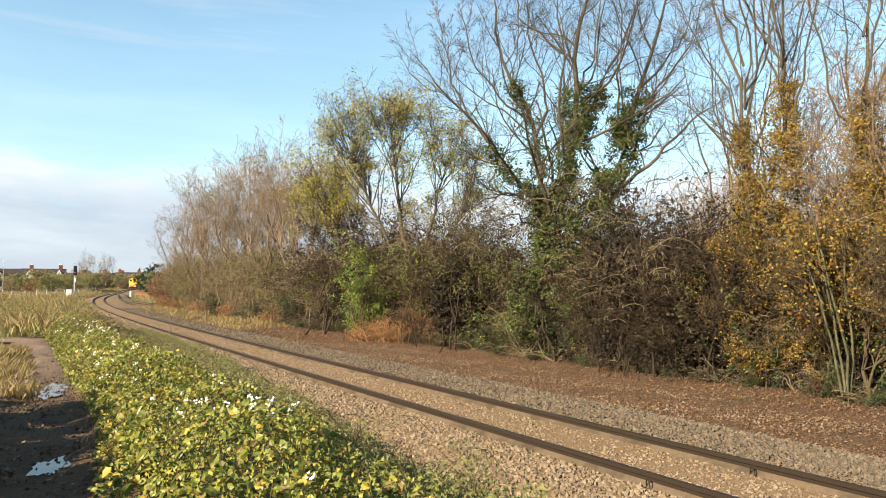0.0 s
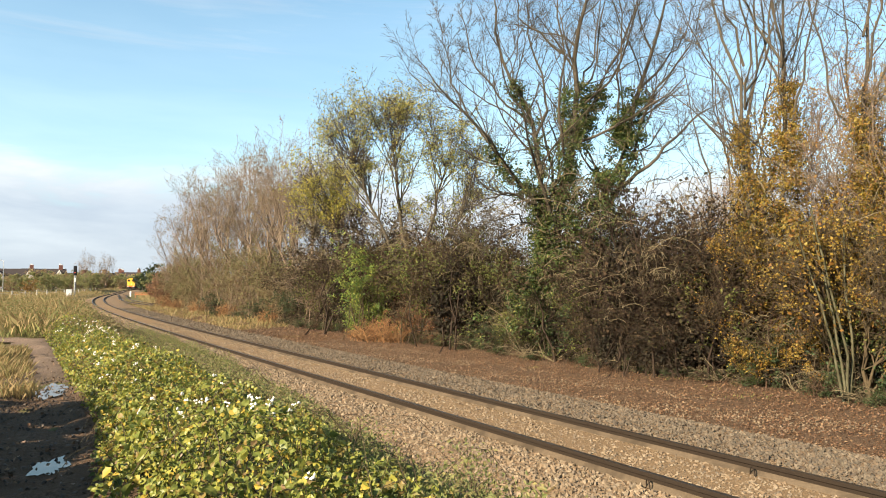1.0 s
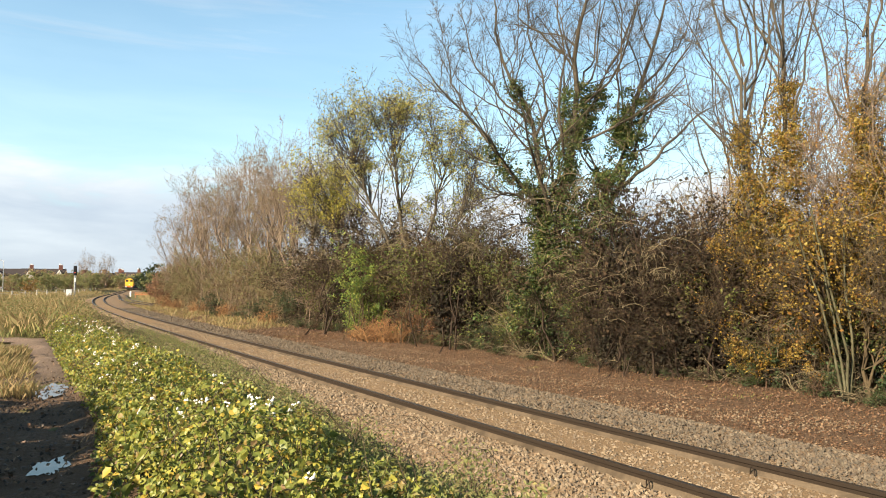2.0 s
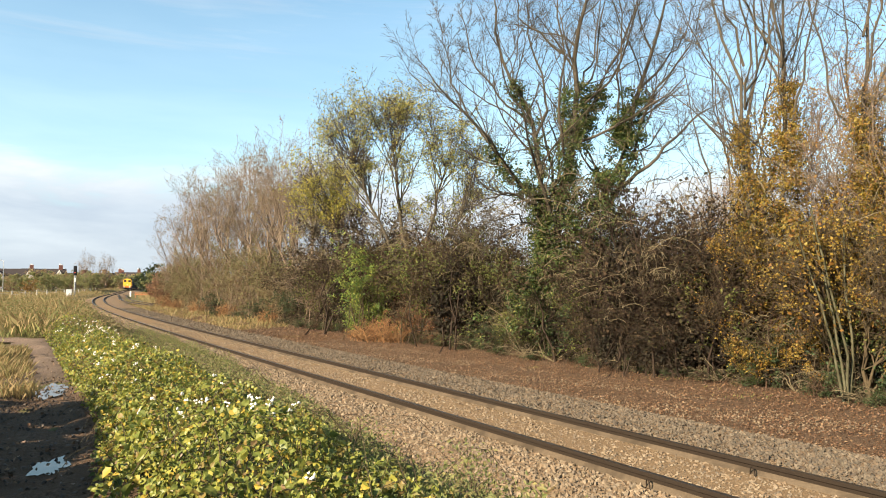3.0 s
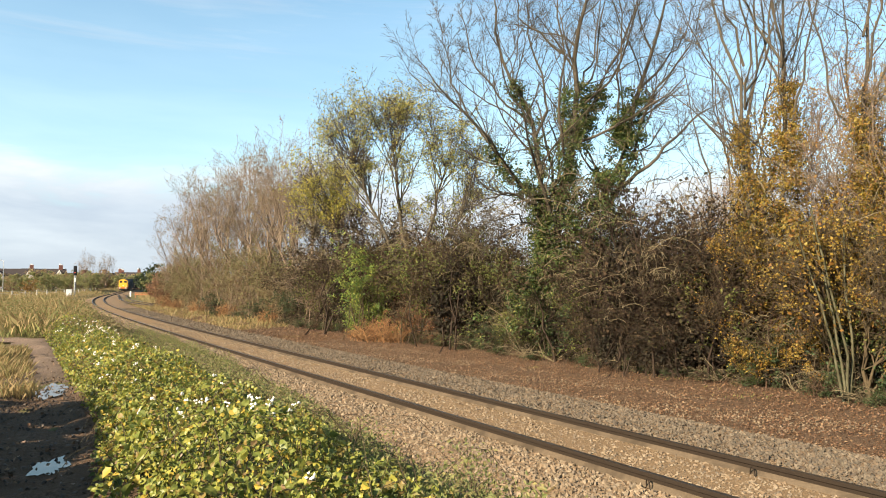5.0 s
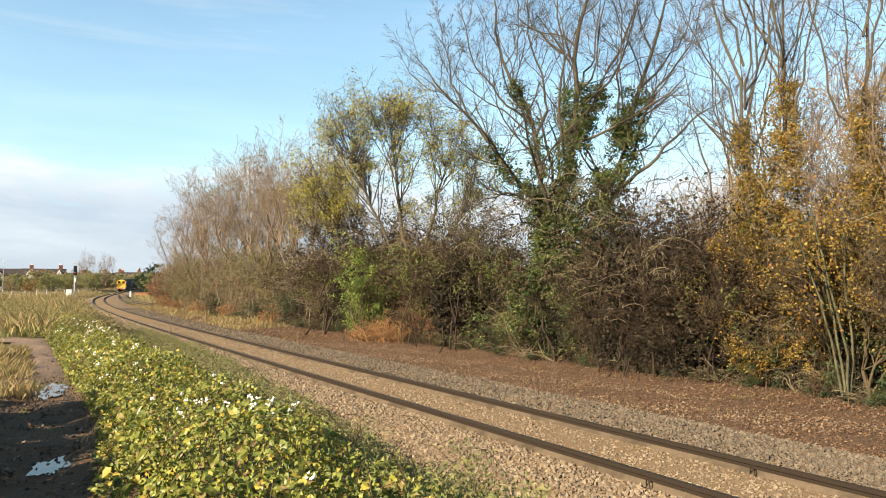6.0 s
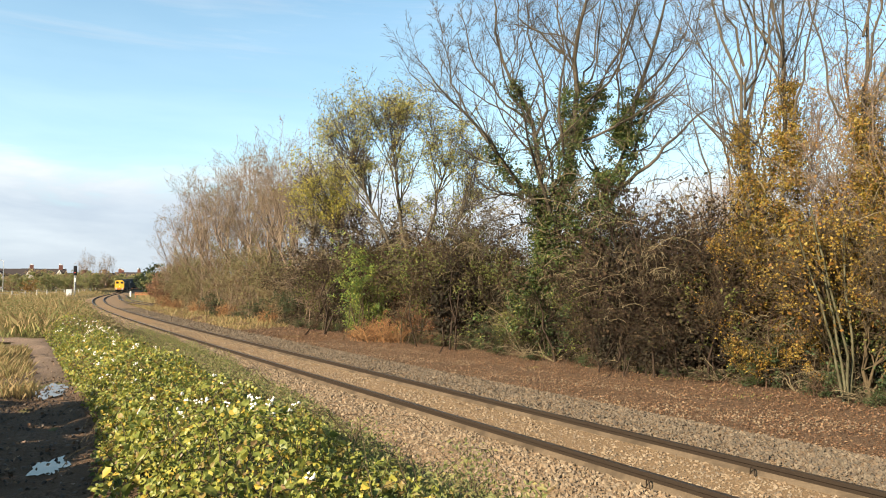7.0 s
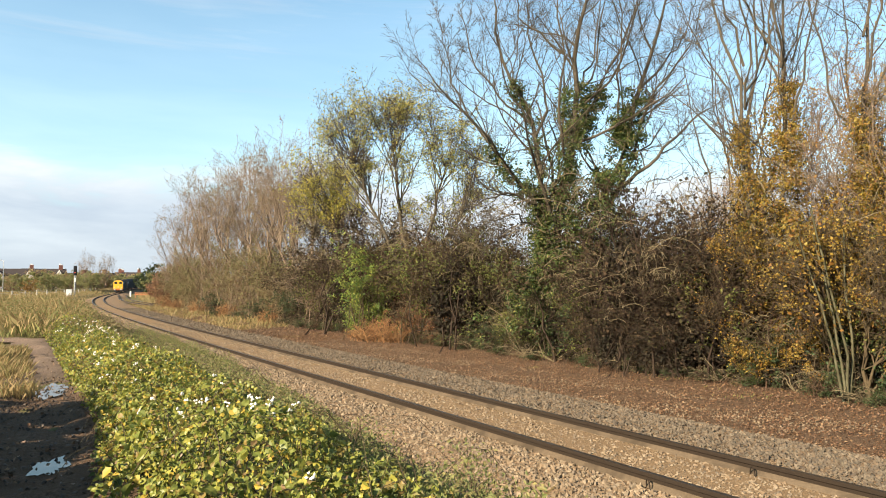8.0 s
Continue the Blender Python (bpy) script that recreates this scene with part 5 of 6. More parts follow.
def grass(name, n, s0, s1, o0, o1, height, mat, label, seed, power=1.0, patch=-0.1, freq=0.6, z=None):
    """Blades in tufts."""
    rng = np.random.default_rng(seed)
    s = s0 + (s1 - s0) * rng.random(n) ** power
    o = rng.uniform(o0, o1, n)
    p = track(s, o)
    nz = np.array([noise.noise((a * freq, b * freq, seed)) for a, b in p[:, :2]])
    k = nz > patch
    p, s, o, nz = p[k], s[k], o[k], nz[k]
    n = len(p)
    p[:, 2] += ground_z(s, o) - 0.02
    p[:, 2] -= rise(s) * np.exp(-np.abs(o) / 60)
    h = (height * rng.uniform(0.45, 1.2, n) * np.clip(0.7 + nz, 0.5, 1.4))[:, None]
    a = rng.uniform(0, 2 * np.pi, n)
    side = np.stack([np.cos(a), np.sin(a), np.zeros(n)], -1)
    lean = rng.normal(size=(n, 3)) * np.array([0.24, 0.24, 0]) + np.array([0.06, 0.0, 0])
    w = (0.0019 + 0.00008 * s)[:, None] * rng.uniform(0.6, 1.3, (n, 1))
    v = np.stack([p - side * w, p + side * w, p + lean * h * 0.45 + side * w * 0.7 + np.array([0, 0, 0.6]) * h, p + lean * h * 1.2 + np.array([0, 0, 1.0]) * h], 1).reshape(-1, 3)
    i = np.arange(n)[:, None] * 4
    f = np.concatenate([i + np.array([[0, 1, 2]]), i + np.array([[0, 2, 3]])], 1).reshape(-1, 3)
    tagged(part(name, np_mesh(name, v, f, mat), None), label, "grass", kind="stuff")


grass("dry_grass", 30000, 24, 80, -6.2, -2.5, 0.48, M_DRYGRASS, "tall dry straw-coloured grass on the bank", 5, 1.2, -0.5, 0.6)
grass("dry_grass", 90000, 25, 110, -30, -5.0, 0.58, M_DRYGRASS, "tall dry grass in the open field", 6, 1.3, -0.12, 0.5)
grass("green_grass", 9000, 24, 70, -6.2, -2.6, 0.42, M_GREENGRASS, "green weeds among the tall grass", 23, 1.2, -0.15, 0.7)
grass("green_grass", 40000, 24.5, 90, -28, -5.5, 0.45, M_GREENGRASS, "rough green grass in the open field", 7, 1.4, -0.35, 0.5)
grass("dry_grass", 36000, 11.2, 20, -12.0, -6.75, 0.24, M_DRYGRASS, "straw-coloured grass beside the path", 8, 1.0, -0.6, 0.8)
grass("green_grass", 7000, 9, 24, -13.5, -7.2, 0.12, M_GREENGRASS, "short grass beside the path", 18, 1.0, -0.1, 0.8)
grass("green_grass", 20000, 1.5, 30, -3.75, -2.55, 0.30, M_GREENGRASS, "thin green weeds at the edge of the ballast", 9, 1.3, -0.22, 0.9)
grass("dry_grass", 3500, 1.5, 20, -4.2, -2.4, 0.42, M_DRYGRASS, "dry stalks at the edge of the ballast", 19, 1.2, -0.05, 0.9)
grass("dry_grass", 14000, 27, 125, -3.4, -1.35, 0.34, M_DRYGRASS, "dry grass crowding the near rail", 20, 1.2, -0.35, 0.6)
grass("green_grass", 7000, 20, 90, -3.6, -1.6, 0.28, M_GREENGRASS, "green weeds near the rail", 22, 1.2, -0.2, 0.6)
grass("dry_grass", 12000, 40, 110, 3.8, 7.0, 0.40, M_DRYGRASS, "dry grass along the far side of the track", 10, 1.2, -0.2, 0.5)
grass("dry_grass", 22000, 110, 260, -30, -2.0, 0.7, M_DRYGRASS, "pale dry grass by the distant track", 12, 1.0, -0.4, 0.2)
grass("dry_grass", 6000, 100, 210, 6.6, 13, 0.6, M_DRYGRASS, "dry grass round the disused siding", 13, 1.0, -0.2, 0.3)
grass("green_grass", 1500, 5, 14, 6.6, 8.2, 0.10, M_GREENGRASS, "a few green blades among the fallen leaves", 14, 1.0, 0.1, 1.0)


def rank_weeds(n, s0, s1, o0, o1, height, mat, label, seed):
    """Leafy weeds standing in mounds among the tall grass."""
    rng = np.random.default_rng(seed)
    s, o = s0 + (s1 - s0) * rng.random(n) ** 1.3, rng.uniform(o0, o1, n)
    p = track(s, o)
    nz = np.array([noise.noise((a * 0.45, b * 0.45, seed)) + 0.4 * noise.noise((a * 1.6, b * 1.6, seed)) for a, b in p[:, :2]])
    p[:, 2] += ground_z(s, o) - rise(s) + height * np.clip(0.55 + nz, 0.05, 1.3) * rng.random(n) ** 0.6
    k = nz > -0.1
    v, f = leaf_cloud(p[k], np.full(int(k.sum()), 0.075), rng, 0.4, 0.5)
    tagged(part("weeds", np_mesh("weeds", v, f, mat), None), label, "weeds", kind="stuff")


rank_weeds(60000, 25, 70, -26, -4.2, 0.85, M_WEED, "rank green weeds in the rough field", 41)
rank_weeds(70000, 25, 70, -26, -3.6, 0.9, M_DRYGRASS, "withered straw-brown weeds in the rough field", 43)
rank_weeds(26000, 27, 66, -5.6, -2.7, 0.62, M_WEED, "green weeds on the bank beside the line", 45)
rank_weeds(26000, 30, 80, -5.4, -2.3, 0.66, M_DRYGRASS, "withered weeds on the bank beside the line", 47)

# a low evergreen hedge out of view, added to shade the muddy path
shade = shrub_mesh(15, 1.95, 0.8, 9, M_TWIGOLIVE, M_DARKGREEN, 1700, 0.15, "unseen low evergreen bush added to shade the muddy path", (4, 3), name="unseen_bush")
place(shade, -2.0, -9.7)
for k, s in enumerate(np.arange(-0.8, 10.6, 1.15)):
    again(shade, float(s), -9.7, 47.0 * k, 1.07 + 0.06 * (k % 3))


# ---- far things ----
def plain(name, c, rough=0.7, metal=0.0):
    return rough_mat(name, tuple(0.88 * v for v in c), c, 25.0, 2.0, rough, metal, 0.1, 0.003, tuple(0.8 * v for v in c))


M_WHITE, M_BLACK = plain("white_paint", (0.576, 0.569, 0.547)), plain("black_paint", (0.018, 0.018, 0.019))
M_GALV = plain("galvanised_steel", (0.45, 0.46, 0.47), 0.45, 0.6)
M_YPAINT = plain("warning_yellow_paint", (0.576, 0.331, 0.036), 0.5)
M_OPAINT = plain("orange_paint", (0.360, 0.115, 0.029), 0.6)
M_RUSTBAR = plain("faded_orange_bar", (0.259, 0.108, 0.050), 0.8)
M_BLUEGREY = plain("dark_livery_paint", (0.010, 0.012, 0.016), 0.8)
M_GREYP = plain("grey_paint", (0.245, 0.259, 0.274), 0.7)
M_BRICK = plain("red_brick", (0.158, 0.072, 0.054), 0.9)
M_SLATE = plain("roof_slate", (0.045, 0.037, 0.036), 0.9)
M_RENDER = plain("white_render", (0.547, 0.533, 0.504), 0.9)
M_CONC = plain("concrete", (0.302, 0.288, 0.259), 0.9)
M_GLASS = plain("dark_window_glass", (0.02, 0.022, 0.025), 0.08)


def glow(name, c, e):
    m, nt, b, co = base_mat(name)
    b.inputs["Base Color"].default_value = (*c, 1)
    b.inputs["Emission Color"].default_value = (*c, 1)
    b.inputs["Emission Strength"].default_value = e
    return m


M_REDLAMP = glow("red_signal_lamp", (0.30, 0.03, 0.02), 0.1)


def on_ground(x, y, z):
    s, o = station(np.array([x]), np.array([y]))
    return float(ground_z(s, o)[0]) + z


def signal():
    x, y = -72.9, 134.5
    sg = tagged(new("railway_signal"), "colour-light railway signal on a white post beside the line", "signal")
    sg.matrix_basis = pose(x, y, on_ground(x, y, 0), 0, 0, 25)
    part("base", box_bm(-0.3, 0.3, -0.3, 0.3, -0.1, 0.25, 0.03), M_CONC, sg)
    part("post", rod_bm((0, 0, 0.2), (0, 0, 4.3), 0.13), M_GREYP, sg, "white tubular post")
    part("head", box_bm(-0.30, 0.30, -0.16, 0.16, 4.2, 6.1, 0.06), M_BLACK, sg, "black signal head")
    for z in (4.75, 5.5):
        part("hood", rod_bm((0, -0.42, z + 0.03), (0, -0.15, z + 0.03), 0.15, 0.15, 14), M_BLACK, sg)
    part("lamp", rod_bm((0, -0.435, 4.75), (0, -0.425, 4.75), 0.11, 0.11, 14), M_REDLAMP, sg, "red signal lamp")
    part("plate", box_bm(-0.18, 0.18, -0.16, -0.13, 2.9, 3.7, 0.01), M_WHITE, sg, "white plate")
    part("ladder", box_bm(-0.2, -0.16, 0.2, 0.24, 0, 4.5, 0.0, box_bm(0.16, 0.2, 0.2, 0.24, 0, 4.5)), M_GALV, sg)
    x, y = -73.4, 133.4
    cb = tagged(new("equipment_cabinet"), "white trackside equipment cabinet beside the signal", "cabinet")
    cb.matrix_basis = pose(x, y, on_ground(x, y, 0), 0, 0, 25)
    part("body", box_bm(-0.5, 0.5, -0.3, 0.3, 0.15, 1.35, 0.03), M_WHITE, cb)
    part("roof", box_bm(-0.55, 0.55, -0.35, 0.35, 1.35, 1.43, 0.02), M_WHITE, cb)
    part("door", box_bm(-0.45, 0.45, -0.32, -0.3, 0.2, 1.3, 0.005), M_WHITE, cb)
    part("plinth", box_bm(-0.5, 0.5, -0.35, 0.35, -0.2, 0.15, 0.01), M_CONC, cb)
    return sg


signal()


def marker():
    p = track(178, 4.9)
    m = tagged(new("marker_post"), "short white marker post beside the siding", "post")
    m.matrix_basis = pose(p[0], p[1], -0.35)
    part("post", box_bm(-0.16, 0.16, -0.1, 0.1, 0, 1.15, 0.03), M_WHITE, m)
    part("cap", box_bm(-0.19, 0.19, -0.13, 0.13, 1.15, 1.22, 0.02), M_WHITE, m)
    p = track(165, 8.0)
    b = tagged(new("orange_barrier"), "long low orange plastic barrier beside the siding", "barrier")
    b.matrix_basis = pose(p[0], p[1], -0.2, 0, 0, 3)
    for z in (0.45, 0.80):
        part("rail", box_bm(-2.3, 2.3, -0.04, 0.04, z - 0.09, z + 0.09, 0.02), M_RUSTBAR, b)
    for x in (-2.1, -0.7, 0.7, 2.1):
        part("leg", box_bm(x - 0.05, x + 0.05, 0.05, 0.12, -0.2, 1.0, 0.01), M_RUSTBAR, b)


marker()


def house(x, y, rz, w, d, eaves, ridge, wallm, label, chim=(0.0,), gable=True):
    h = tagged(new("house"), label, "house")
    h.matrix_basis = pose(x, y, on_ground(x, y, -0.2), 0, 0, rz)
    bm = box_bm(-w / 2, w / 2, -d / 2, d / 2, 0, eaves)
    part("wall", bm, wallm, h)
    bm = bmesh.new()
    e = 0.35
    pts = [(-w / 2 - e, -d / 2 - e, eaves - 0.15), (w / 2 + e, -d / 2 - e, eaves - 0.15), (w / 2 + e, 0, ridge), (-w / 2 - e, 0, ridge), (-w / 2 - e, d / 2 + e, eaves - 0.15), (w / 2 + e, d / 2 + e, eaves - 0.15)]
    vs = [bm.verts.new(p) for p in pts]
    for q in ((0, 1, 2, 3), (3, 2, 5, 4), (0, 3, 4), (1, 5, 2), (0, 4, 5, 1)):
        bm.faces.new([vs[i] for i in q])
    part("roof", bm, M_SLATE, h, "dark slate roof")
    for c in chim:
        ch = part("chimney", box_bm(c - 0.7, c + 0.7, -0.5, 0.5, ridge - 0.7, ridge + 1.5, 0.04), M_BRICK, h, "red brick chimney")
        for k in (-0.4, 0.0, 0.4):
            part("chimney_pot", rod_bm((c + k, 0, ridge + 1.5), (c + k, 0, ridge + 2.0), 0.15, 0.12, 8), M_RENDER, ch)
    if gable:
        for gx in (-w / 2 + 2.4, w / 2 - 2.4):
            bm = bmesh.new()
            ps = [(gx - 1.9, -d / 2 - 0.9, 0), (gx + 1.9, -d / 2 - 0.9, 0), (gx + 1.9, -d / 2 - 0.9, eaves), (gx, -d / 2 - 0.9, ridge - 0.6), (gx - 1.9, -d / 2 - 0.9, eaves)]
            a = [bm.verts.new(p) for p in ps]
            b = [bm.verts.new((p[0], -0.5, p[2])) for p in ps]
            bm.faces.new(a)
            for i in range(5):
                bm.faces.new([a[i], b[i], b[(i + 1) % 5], a[(i + 1) % 5]])
            part("gable", bm, M_RENDER, h, "white rendered gable")
    for z in (1.0, 3.6):
        for wx in np.linspace(-w / 2 + 1.4, w / 2 - 1.4, 4):
            win = part("window", box_bm(wx - 0.6, wx + 0.6, -d / 2 - 0.98 if gable else -d / 2 - 0.06, -d / 2 - 0.88 if gable else -d / 2 + 0.04, z, z + 1.25, 0.01), M_WHITE, h)
            part("pane", box_bm(wx - 0.5, wx + 0.5, -d / 2 - 1.0 if gable else -d / 2 - 0.08, -d / 2 - 0.97 if gable else -d / 2 - 0.05, z + 0.1, z + 1.15), M_GLASS, win)
    return h


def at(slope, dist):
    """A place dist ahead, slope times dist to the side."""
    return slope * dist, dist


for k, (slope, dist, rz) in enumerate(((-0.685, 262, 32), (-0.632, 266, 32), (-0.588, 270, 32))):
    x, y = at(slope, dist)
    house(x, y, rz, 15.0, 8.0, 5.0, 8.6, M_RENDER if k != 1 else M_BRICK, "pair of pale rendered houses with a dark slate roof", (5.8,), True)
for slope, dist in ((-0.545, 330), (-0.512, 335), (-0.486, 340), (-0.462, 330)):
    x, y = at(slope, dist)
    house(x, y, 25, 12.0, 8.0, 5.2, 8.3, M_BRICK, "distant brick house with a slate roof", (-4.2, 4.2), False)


def lamp_post():
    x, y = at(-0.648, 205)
    l = tagged(new("street_lamp"), "tall grey street lamp post near the houses", "street lamp")
    l.matrix_basis = pose(x, y, on_ground(x, y, -0.1))
    part("pole", rod_bm((0, 0, 0), (0, 0, 9.6), 0.12, 0.07), M_GALV, l)
    part("arm", rod_bm((0, 0, 9.5), (-0.9, 0, 9.8), 0.05), M_GALV, l)
    part("lantern", box_bm(-1.5, -0.7, -0.15, 0.15, 9.72, 9.92, 0.05), M_GREYP, l)


lamp_post()


def fence():
    f = tagged(new("fence"), "row of weathered concrete fence posts with wires", "fence")
    x0, y0, x1, y1 = -75.0, 110.0, -110.0, 215.0
    n = 13
    for i in range(n):
        t = i / (n - 1)
        x, y = x0 + (x1 - x0) * t, y0 + (y1 - y0) * t
        part("post", box_bm(-0.09, 0.09, -0.09, 0.09, -0.2, 1.15, 0.02), M_CONC, f, "", pose(x, y, on_ground(x, y, 0)))
    for z in (0.4, 0.7, 1.0):
        part("wire", rod_bm((x0, y0, on_ground(x0, y0, z)), (x1, y1, on_ground(x1, y1, z)), 0.012, None, 5), M_GALV, f)


fence()


def far_bushes():
    rng = np.random.default_rng(101)
    olive = shrub_mesh(16, 4.2, 2.6, 13, M_TWIG, M_FARLEAF, 2200, 0.23, "leafy olive scrub bush beyond the field", (5, 4))
    brown = shrub_mesh(17, 4.4, 2.6, 13, M_TWIG, M_FARBROWN, 2000, 0.22, "brown scrub bush beyond the field", (5, 4))
    orange = shrub_mesh(18, 4.6, 1.9, 13, M_TWIG, M_PALEORANGE, 2000, 0.22, "orange autumn bush beyond the field", (5, 4))
    dark = shrub_mesh(19, 5.5, 2.8, 13, M_TWIGOLIVE, M_DARKGREEN, 1900, 0.32, "dark green bush beside the distant line", (5, 4))
    red = shrub_mesh(20, 4.8, 2.6, 13, M_TWIGRED, M_FARRED, 1800, 0.26, "russet bush beside the distant line", (5, 4))
    first = {}

    def put(b, x, y, k):
        m = pose(x, y, on_ground(x, y, -0.15), 0, 0, rng.uniform(0, 360)) @ Matrix.Scale(k, 4)
        if b.name in first:
            copy_thing(b, m)
        else:
            first[b.name] = 1
            b.matrix_basis = m

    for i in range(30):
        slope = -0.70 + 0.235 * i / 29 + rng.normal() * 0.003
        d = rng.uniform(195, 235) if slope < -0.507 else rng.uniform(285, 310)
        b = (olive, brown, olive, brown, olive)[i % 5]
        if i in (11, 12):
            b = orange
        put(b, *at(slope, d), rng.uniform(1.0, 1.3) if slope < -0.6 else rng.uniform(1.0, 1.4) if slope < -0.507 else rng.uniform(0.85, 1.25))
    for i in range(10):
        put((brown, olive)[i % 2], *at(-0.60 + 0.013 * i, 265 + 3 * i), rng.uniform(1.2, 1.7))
    # beside the distant curve
    for s, o, k, b in ((128, 13, 1.1, red), (140, 14, 1.15, red), (152, 14, 1.2, red), (165, 15, 1.2, olive), (176, 14, 1.35, dark), (188, 18, 1.3, dark), (200, 19, 1.2, olive),
                       (118, 12, 1.0, red), (225, 22, 1.2, dark)):
        p = track(s, o)
        put(b, p[0], p[1], k)
    for s, o, k in ((300, -16, 0.8), (315, -14, 0.9)):
        p = track(s, o)
        put(olive if k > 0.95 else brown, p[0], p[1], k)
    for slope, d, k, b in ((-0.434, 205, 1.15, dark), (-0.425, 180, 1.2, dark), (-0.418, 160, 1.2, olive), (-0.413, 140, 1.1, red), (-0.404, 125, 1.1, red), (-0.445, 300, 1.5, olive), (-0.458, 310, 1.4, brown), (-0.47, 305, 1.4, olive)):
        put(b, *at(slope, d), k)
    bare = "distant bare tree against the cloudy sky"
    t = dome(111, 14.6, 4.2, None, 0, bare, 1.9)
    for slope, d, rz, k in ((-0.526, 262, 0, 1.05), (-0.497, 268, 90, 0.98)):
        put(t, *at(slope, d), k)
    o = tree_mesh(112, 9.0, 2.4, 8, 0.13, M_PALEORANGE, 2400, 0.25, 0.0, 0.2, (6, 5, 0), 0.3, M_TWIG, "tree", "distant orange autumn tree beside the line")
    p = track(292, 2.5)
    o.matrix_basis = pose(p[0] + 4, p[1] + 8, 0.5)


far_bushes()


# ---- the train ----
def wheelset(parent, y):
    for x in (-0.72, 0.72):
        w = part("wheel", rod_bm((x - 0.06, y, 0.53), (x + 0.06, y, 0.53), 0.53, 0.53, 20), M_BLACK, parent)
        part("rim", rod_bm((x - 0.065, y, 0.53), (x + 0.065, y, 0.53), 0.40, 0.40, 16), M_RAILTOP, w)


def buffers(parent, y, d):
    for x in (-0.87, 0.87):
        b = part("buffer", rod_bm((x, y, 1.05), (x, y + d * 0.45, 1.05), 0.10, 0.10, 12), M_BLACK, parent)
        part("buffer_head", rod_bm((x, y + d * 0.45, 1.05), (x, y + d * 0.50, 1.05), 0.23, 0.23, 16), M_GALV, b)


def arched(y0, y1, w, z0, zs, zt, n=9, inset=0.0):
    """A body section with a rounded roof."""
    bm = bmesh.new()
    ring = [(-w / 2, z0), (w / 2, z0), (w / 2, zs)] + [(w / 2 * math.cos(a), zs + (zt - zs) * math.sin(a)) for a in np.linspace(0.25, math.pi - 0.25, n)] + [(-w / 2, zs)]
    A = [bm.verts.new((x * (1 - inset), y0, z)) for x, z in ring]
    B = [bm.verts.new((x, y1, z)) for x, z in ring]
    bm.faces.new(A)
    bm.faces.new(B[::-1])
    for i in range(len(ring)):
        j = (i + 1) % len(ring)
        bm.faces.new([A[j], A[i], B[i], B[j]])
    bmesh.ops.recalc_face_normals(bm, faces=bm.faces)
    return bm


def locomotive():
    """A diesel locomotive; its cab end looks along -y, its origin is at that end on the rails."""
    l = tagged(new("locomotive"), "diesel locomotive with a bright yellow front and dark sides", "locomotive")
    part("underframe", box_bm(-1.25, 1.25, 0.3, 14.0, 0.95, 1.25, 0.03), M_BLACK, l)
    part("buffer_beam", box_bm(-1.3, 1.3, 0.12, 0.32, 0.80, 1.30, 0.03), M_OPAINT, l, "orange buffer beam")
    cab = part("cab", arched(0.45, 2.9, 2.68, 1.2, 3.15, 3.88), M_BLUEGREY, l, "dark painted cab")
    part("cab_front", arched(0.30, 0.455, 2.66, 1.2, 3.13, 3.86, 9, 0.05), M_YPAINT, cab, "warning-yellow cab front")
    for x in (-0.68, 0.68):
        part("window", box_bm(x - 0.40, x + 0.40, 0.275, 0.32, 2.72, 3.36, 0.012), M_GLASS, cab, "dark cab window")
    part("headlight", rod_bm((0, 0.28, 1.75), (0, 0.24, 1.75), 0.16, 0.14, 14), M_WHITE, cab, "round headlight")
    for x in (-0.95, 0.95):
        part("marker_light", rod_bm((x, 0.29, 1.60), (x, 0.25, 1.60), 0.09, 0.09, 10), M_WHITE, cab)
    for x in (-1.36, 1.36):
        part("side_window", box_bm(x - 0.02, x + 0.02, 1.0, 2.1, 2.6, 3.25, 0.01), M_GLASS, cab)
    part("side_stripe", box_bm(-1.352, 1.352, 0.46, 2.0, 1.3, 2.2, 0.0), M_OPAINT, cab, "orange cab side panel")
    part("hood", arched(2.9, 13.6, 2.2, 1.2, 3.0, 3.70), M_BLUEGREY, l, "dark engine hood")
    part("radiator", box_bm(-1.12, 1.12, 10.5, 12.8, 1.6, 2.8, 0.02), M_BLACK, l)
    part("exhaust", rod_bm((0, 7.0, 3.65), (0, 7.0, 3.95), 0.22, 0.2, 12), M_BLACK, l)
    part("plough", box_bm(-1.15, 1.15, 0.2, 0.32, 0.28, 0.75, 0.03), M_BLACK, l)
    part("fuel_tank", box_bm(-1.15, 1.15, 5.6, 8.6, 0.35, 0.95, 0.08), M_BLACK, l)
    buffers(l, 0.14, -1)
    buffers(l, 13.95, 1)
    for y in (2.9, 11.4):
        b = part("bogie", box_bm(-1.1, 1.1, y - 1.8, y + 1.8, 0.42, 0.85, 0.05), M_BLACK, l)
        wheelset(b, y - 1.25)
        wheelset(b, y + 1.25)
    return l


def wagon(dark, label, band):
    w = tagged(new("wagon"), label, "wagon")
    part("underframe", box_bm(-1.25, 1.25, 0.3, 14.6, 0.95, 1.25, 0.03), M_BLACK, w)
    part("body", arched(0.4, 14.5, 2.65, 1.2, 3.05, 3.75), dark, w)
    part("band", box_bm(-1.332, 1.332, 0.42, 2.1, 2.5, 3.0, 0.0), band, w, "pale painted band")
    buffers(w, 0.3, -1)
    for y in (2.6, 12.2):
        b = part("bogie", box_bm(-1.1, 1.1, y - 1.5, y + 1.5, 0.42, 0.85, 0.05), M_BLACK, w)
        wheelset(b, y - 0.95)
        wheelset(b, y + 0.95)
    return w


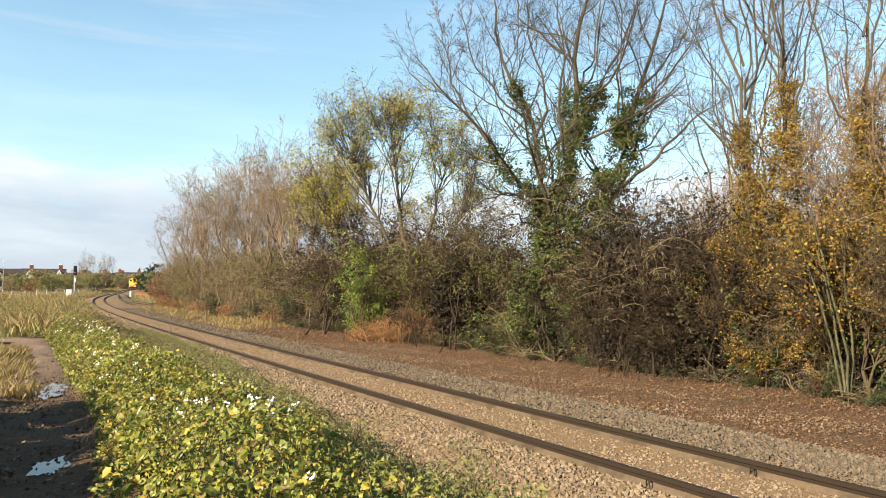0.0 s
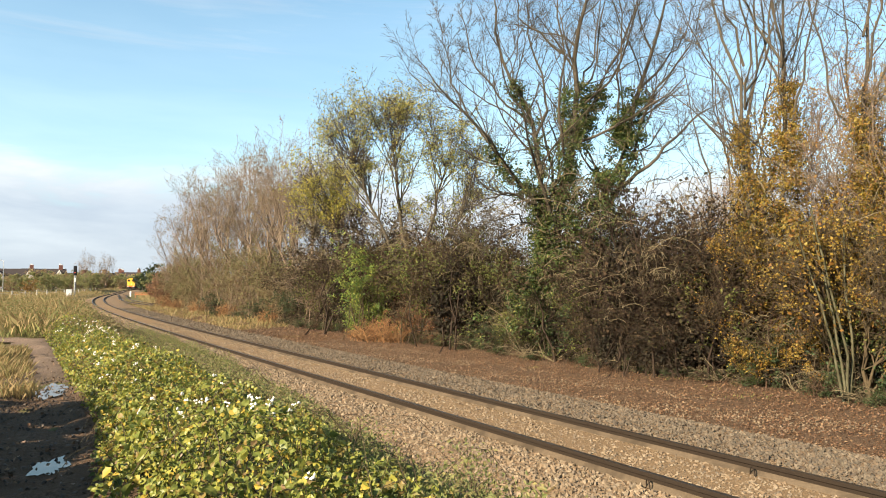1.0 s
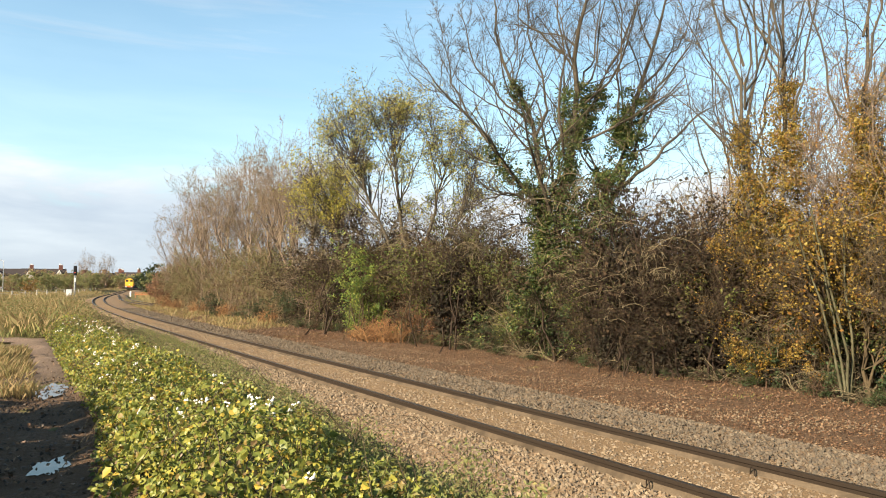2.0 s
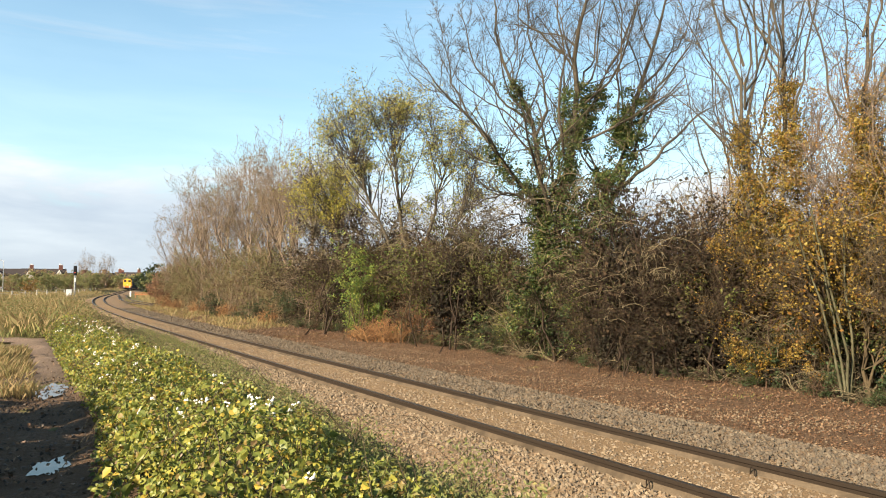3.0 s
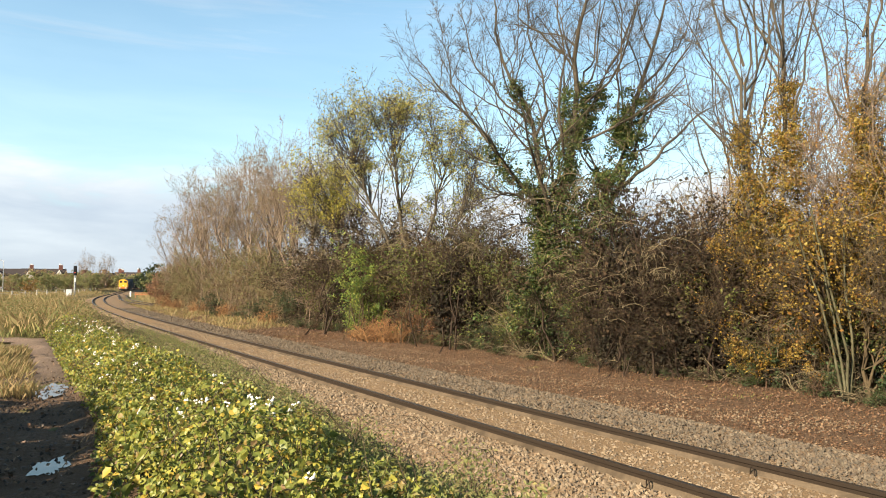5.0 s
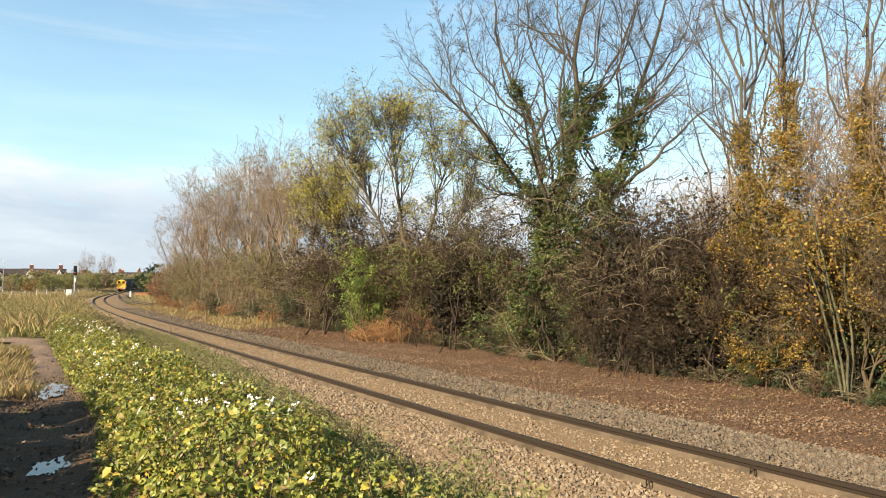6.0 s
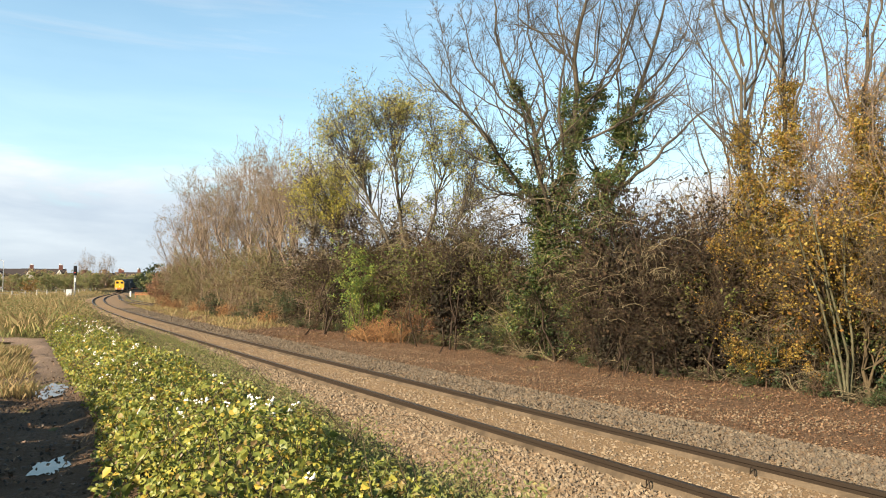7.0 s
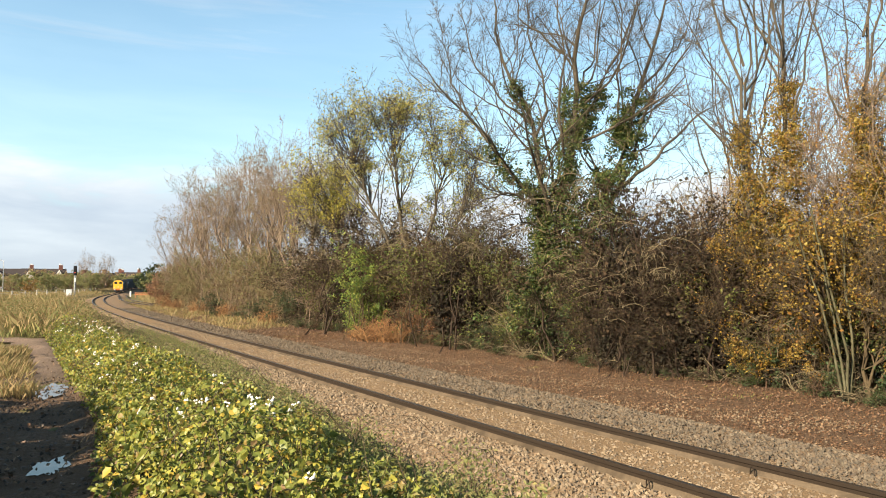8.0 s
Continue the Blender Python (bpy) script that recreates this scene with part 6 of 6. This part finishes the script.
LOCO = locomotive()
WAGON_A = wagon(M_BLUEGREY, "dark locomotive-like vehicle coupled behind the engine", M_GREYP)
WAGON_B = wagon(M_BLACK, "dark hopper wagon at the end of the train", M_BLACK)


# ---- a fly ----
def insect():
    f = tagged(new("flying_insect"), "small dark insect flying across the sky", "insect")
    bm = bmesh.new()
    bmesh.ops.create_uvsphere(bm, u_segments=10, v_segments=8, radius=1, matrix=Matrix.Diagonal((0.0055, 0.0022, 0.0022, 1)))
    part("body", bm, M_BLACK, f, "dark oval body")
    for s in (-1, 1):
        bm = bmesh.new()
        bmesh.ops.create_uvsphere(bm, u_segments=8, v_segments=6, radius=1, matrix=Matrix.Translation((0.0008, s * 0.0035, 0.0018)) @ Matrix.Rotation(s * 0.5, 4, "X") @ Matrix.Diagonal((0.0016, 0.0028, 0.0003, 1)))
        part("wing", bm, M_BLACK, f)
    return f


FLY = insect()


def on_line(s, length):
    """The pose of a vehicle whose front stands at s, along its chord."""
    a, b = Vector(track(s)), Vector(track(s + length))
    d = b - a
    return Matrix.Translation(a) @ Matrix.Rotation(math.atan2(d.y, d.x) - math.pi / 2, 4, "Z") @ Matrix.Rotation(math.atan2(d.z, math.hypot(d.x, d.y)), 4, "X")


def motions():
    times = [0, 0.5, 1, 1.5, 2, 2.5, 3, 3.5, 4, 4.5, 5, 5.5, 6, 6.5, 7, 7.5, 8]
    where = np.interp(times, [0, 1.5, 3, 4.5, 6, 8], [261.6, 257.2, 252.0, 246.0, 239.2, 229.6])
    walk(LOCO, [(t, on_line(s, 14.0)) for t, s in zip(times, where)])
    walk(WAGON_A, [(t, on_line(s + 14.6, 14.4)) for t, s in zip(times, where)])
    walk(WAGON_B, [(t, on_line(s + 29.4, 14.4)) for t, s in zip(times, where)])
    eye = Vector(EYE)
    tilt = Matrix.Rotation(radians(3.12), 3, "X")
    a = eye + tilt @ Vector((-0.244, 1.0, 0.178)) * 3.2
    b = eye + tilt @ Vector((-0.394, 1.0, 0.226)) * 1.6
    turn = math.degrees(math.atan2(b.y - a.y, b.x - a.x))
    v = (b - a) * 10
    rows = []
    for t in (0.0, 3.0, 5.0, 6.0, 6.4, 6.5, 7.0, 8.0):
        p = b + v * (t - 6.5)
        rows.append((t, pose(p.x, p.y, p.z, 0, 0, turn)))
    walk(FLY, rows)


motions()
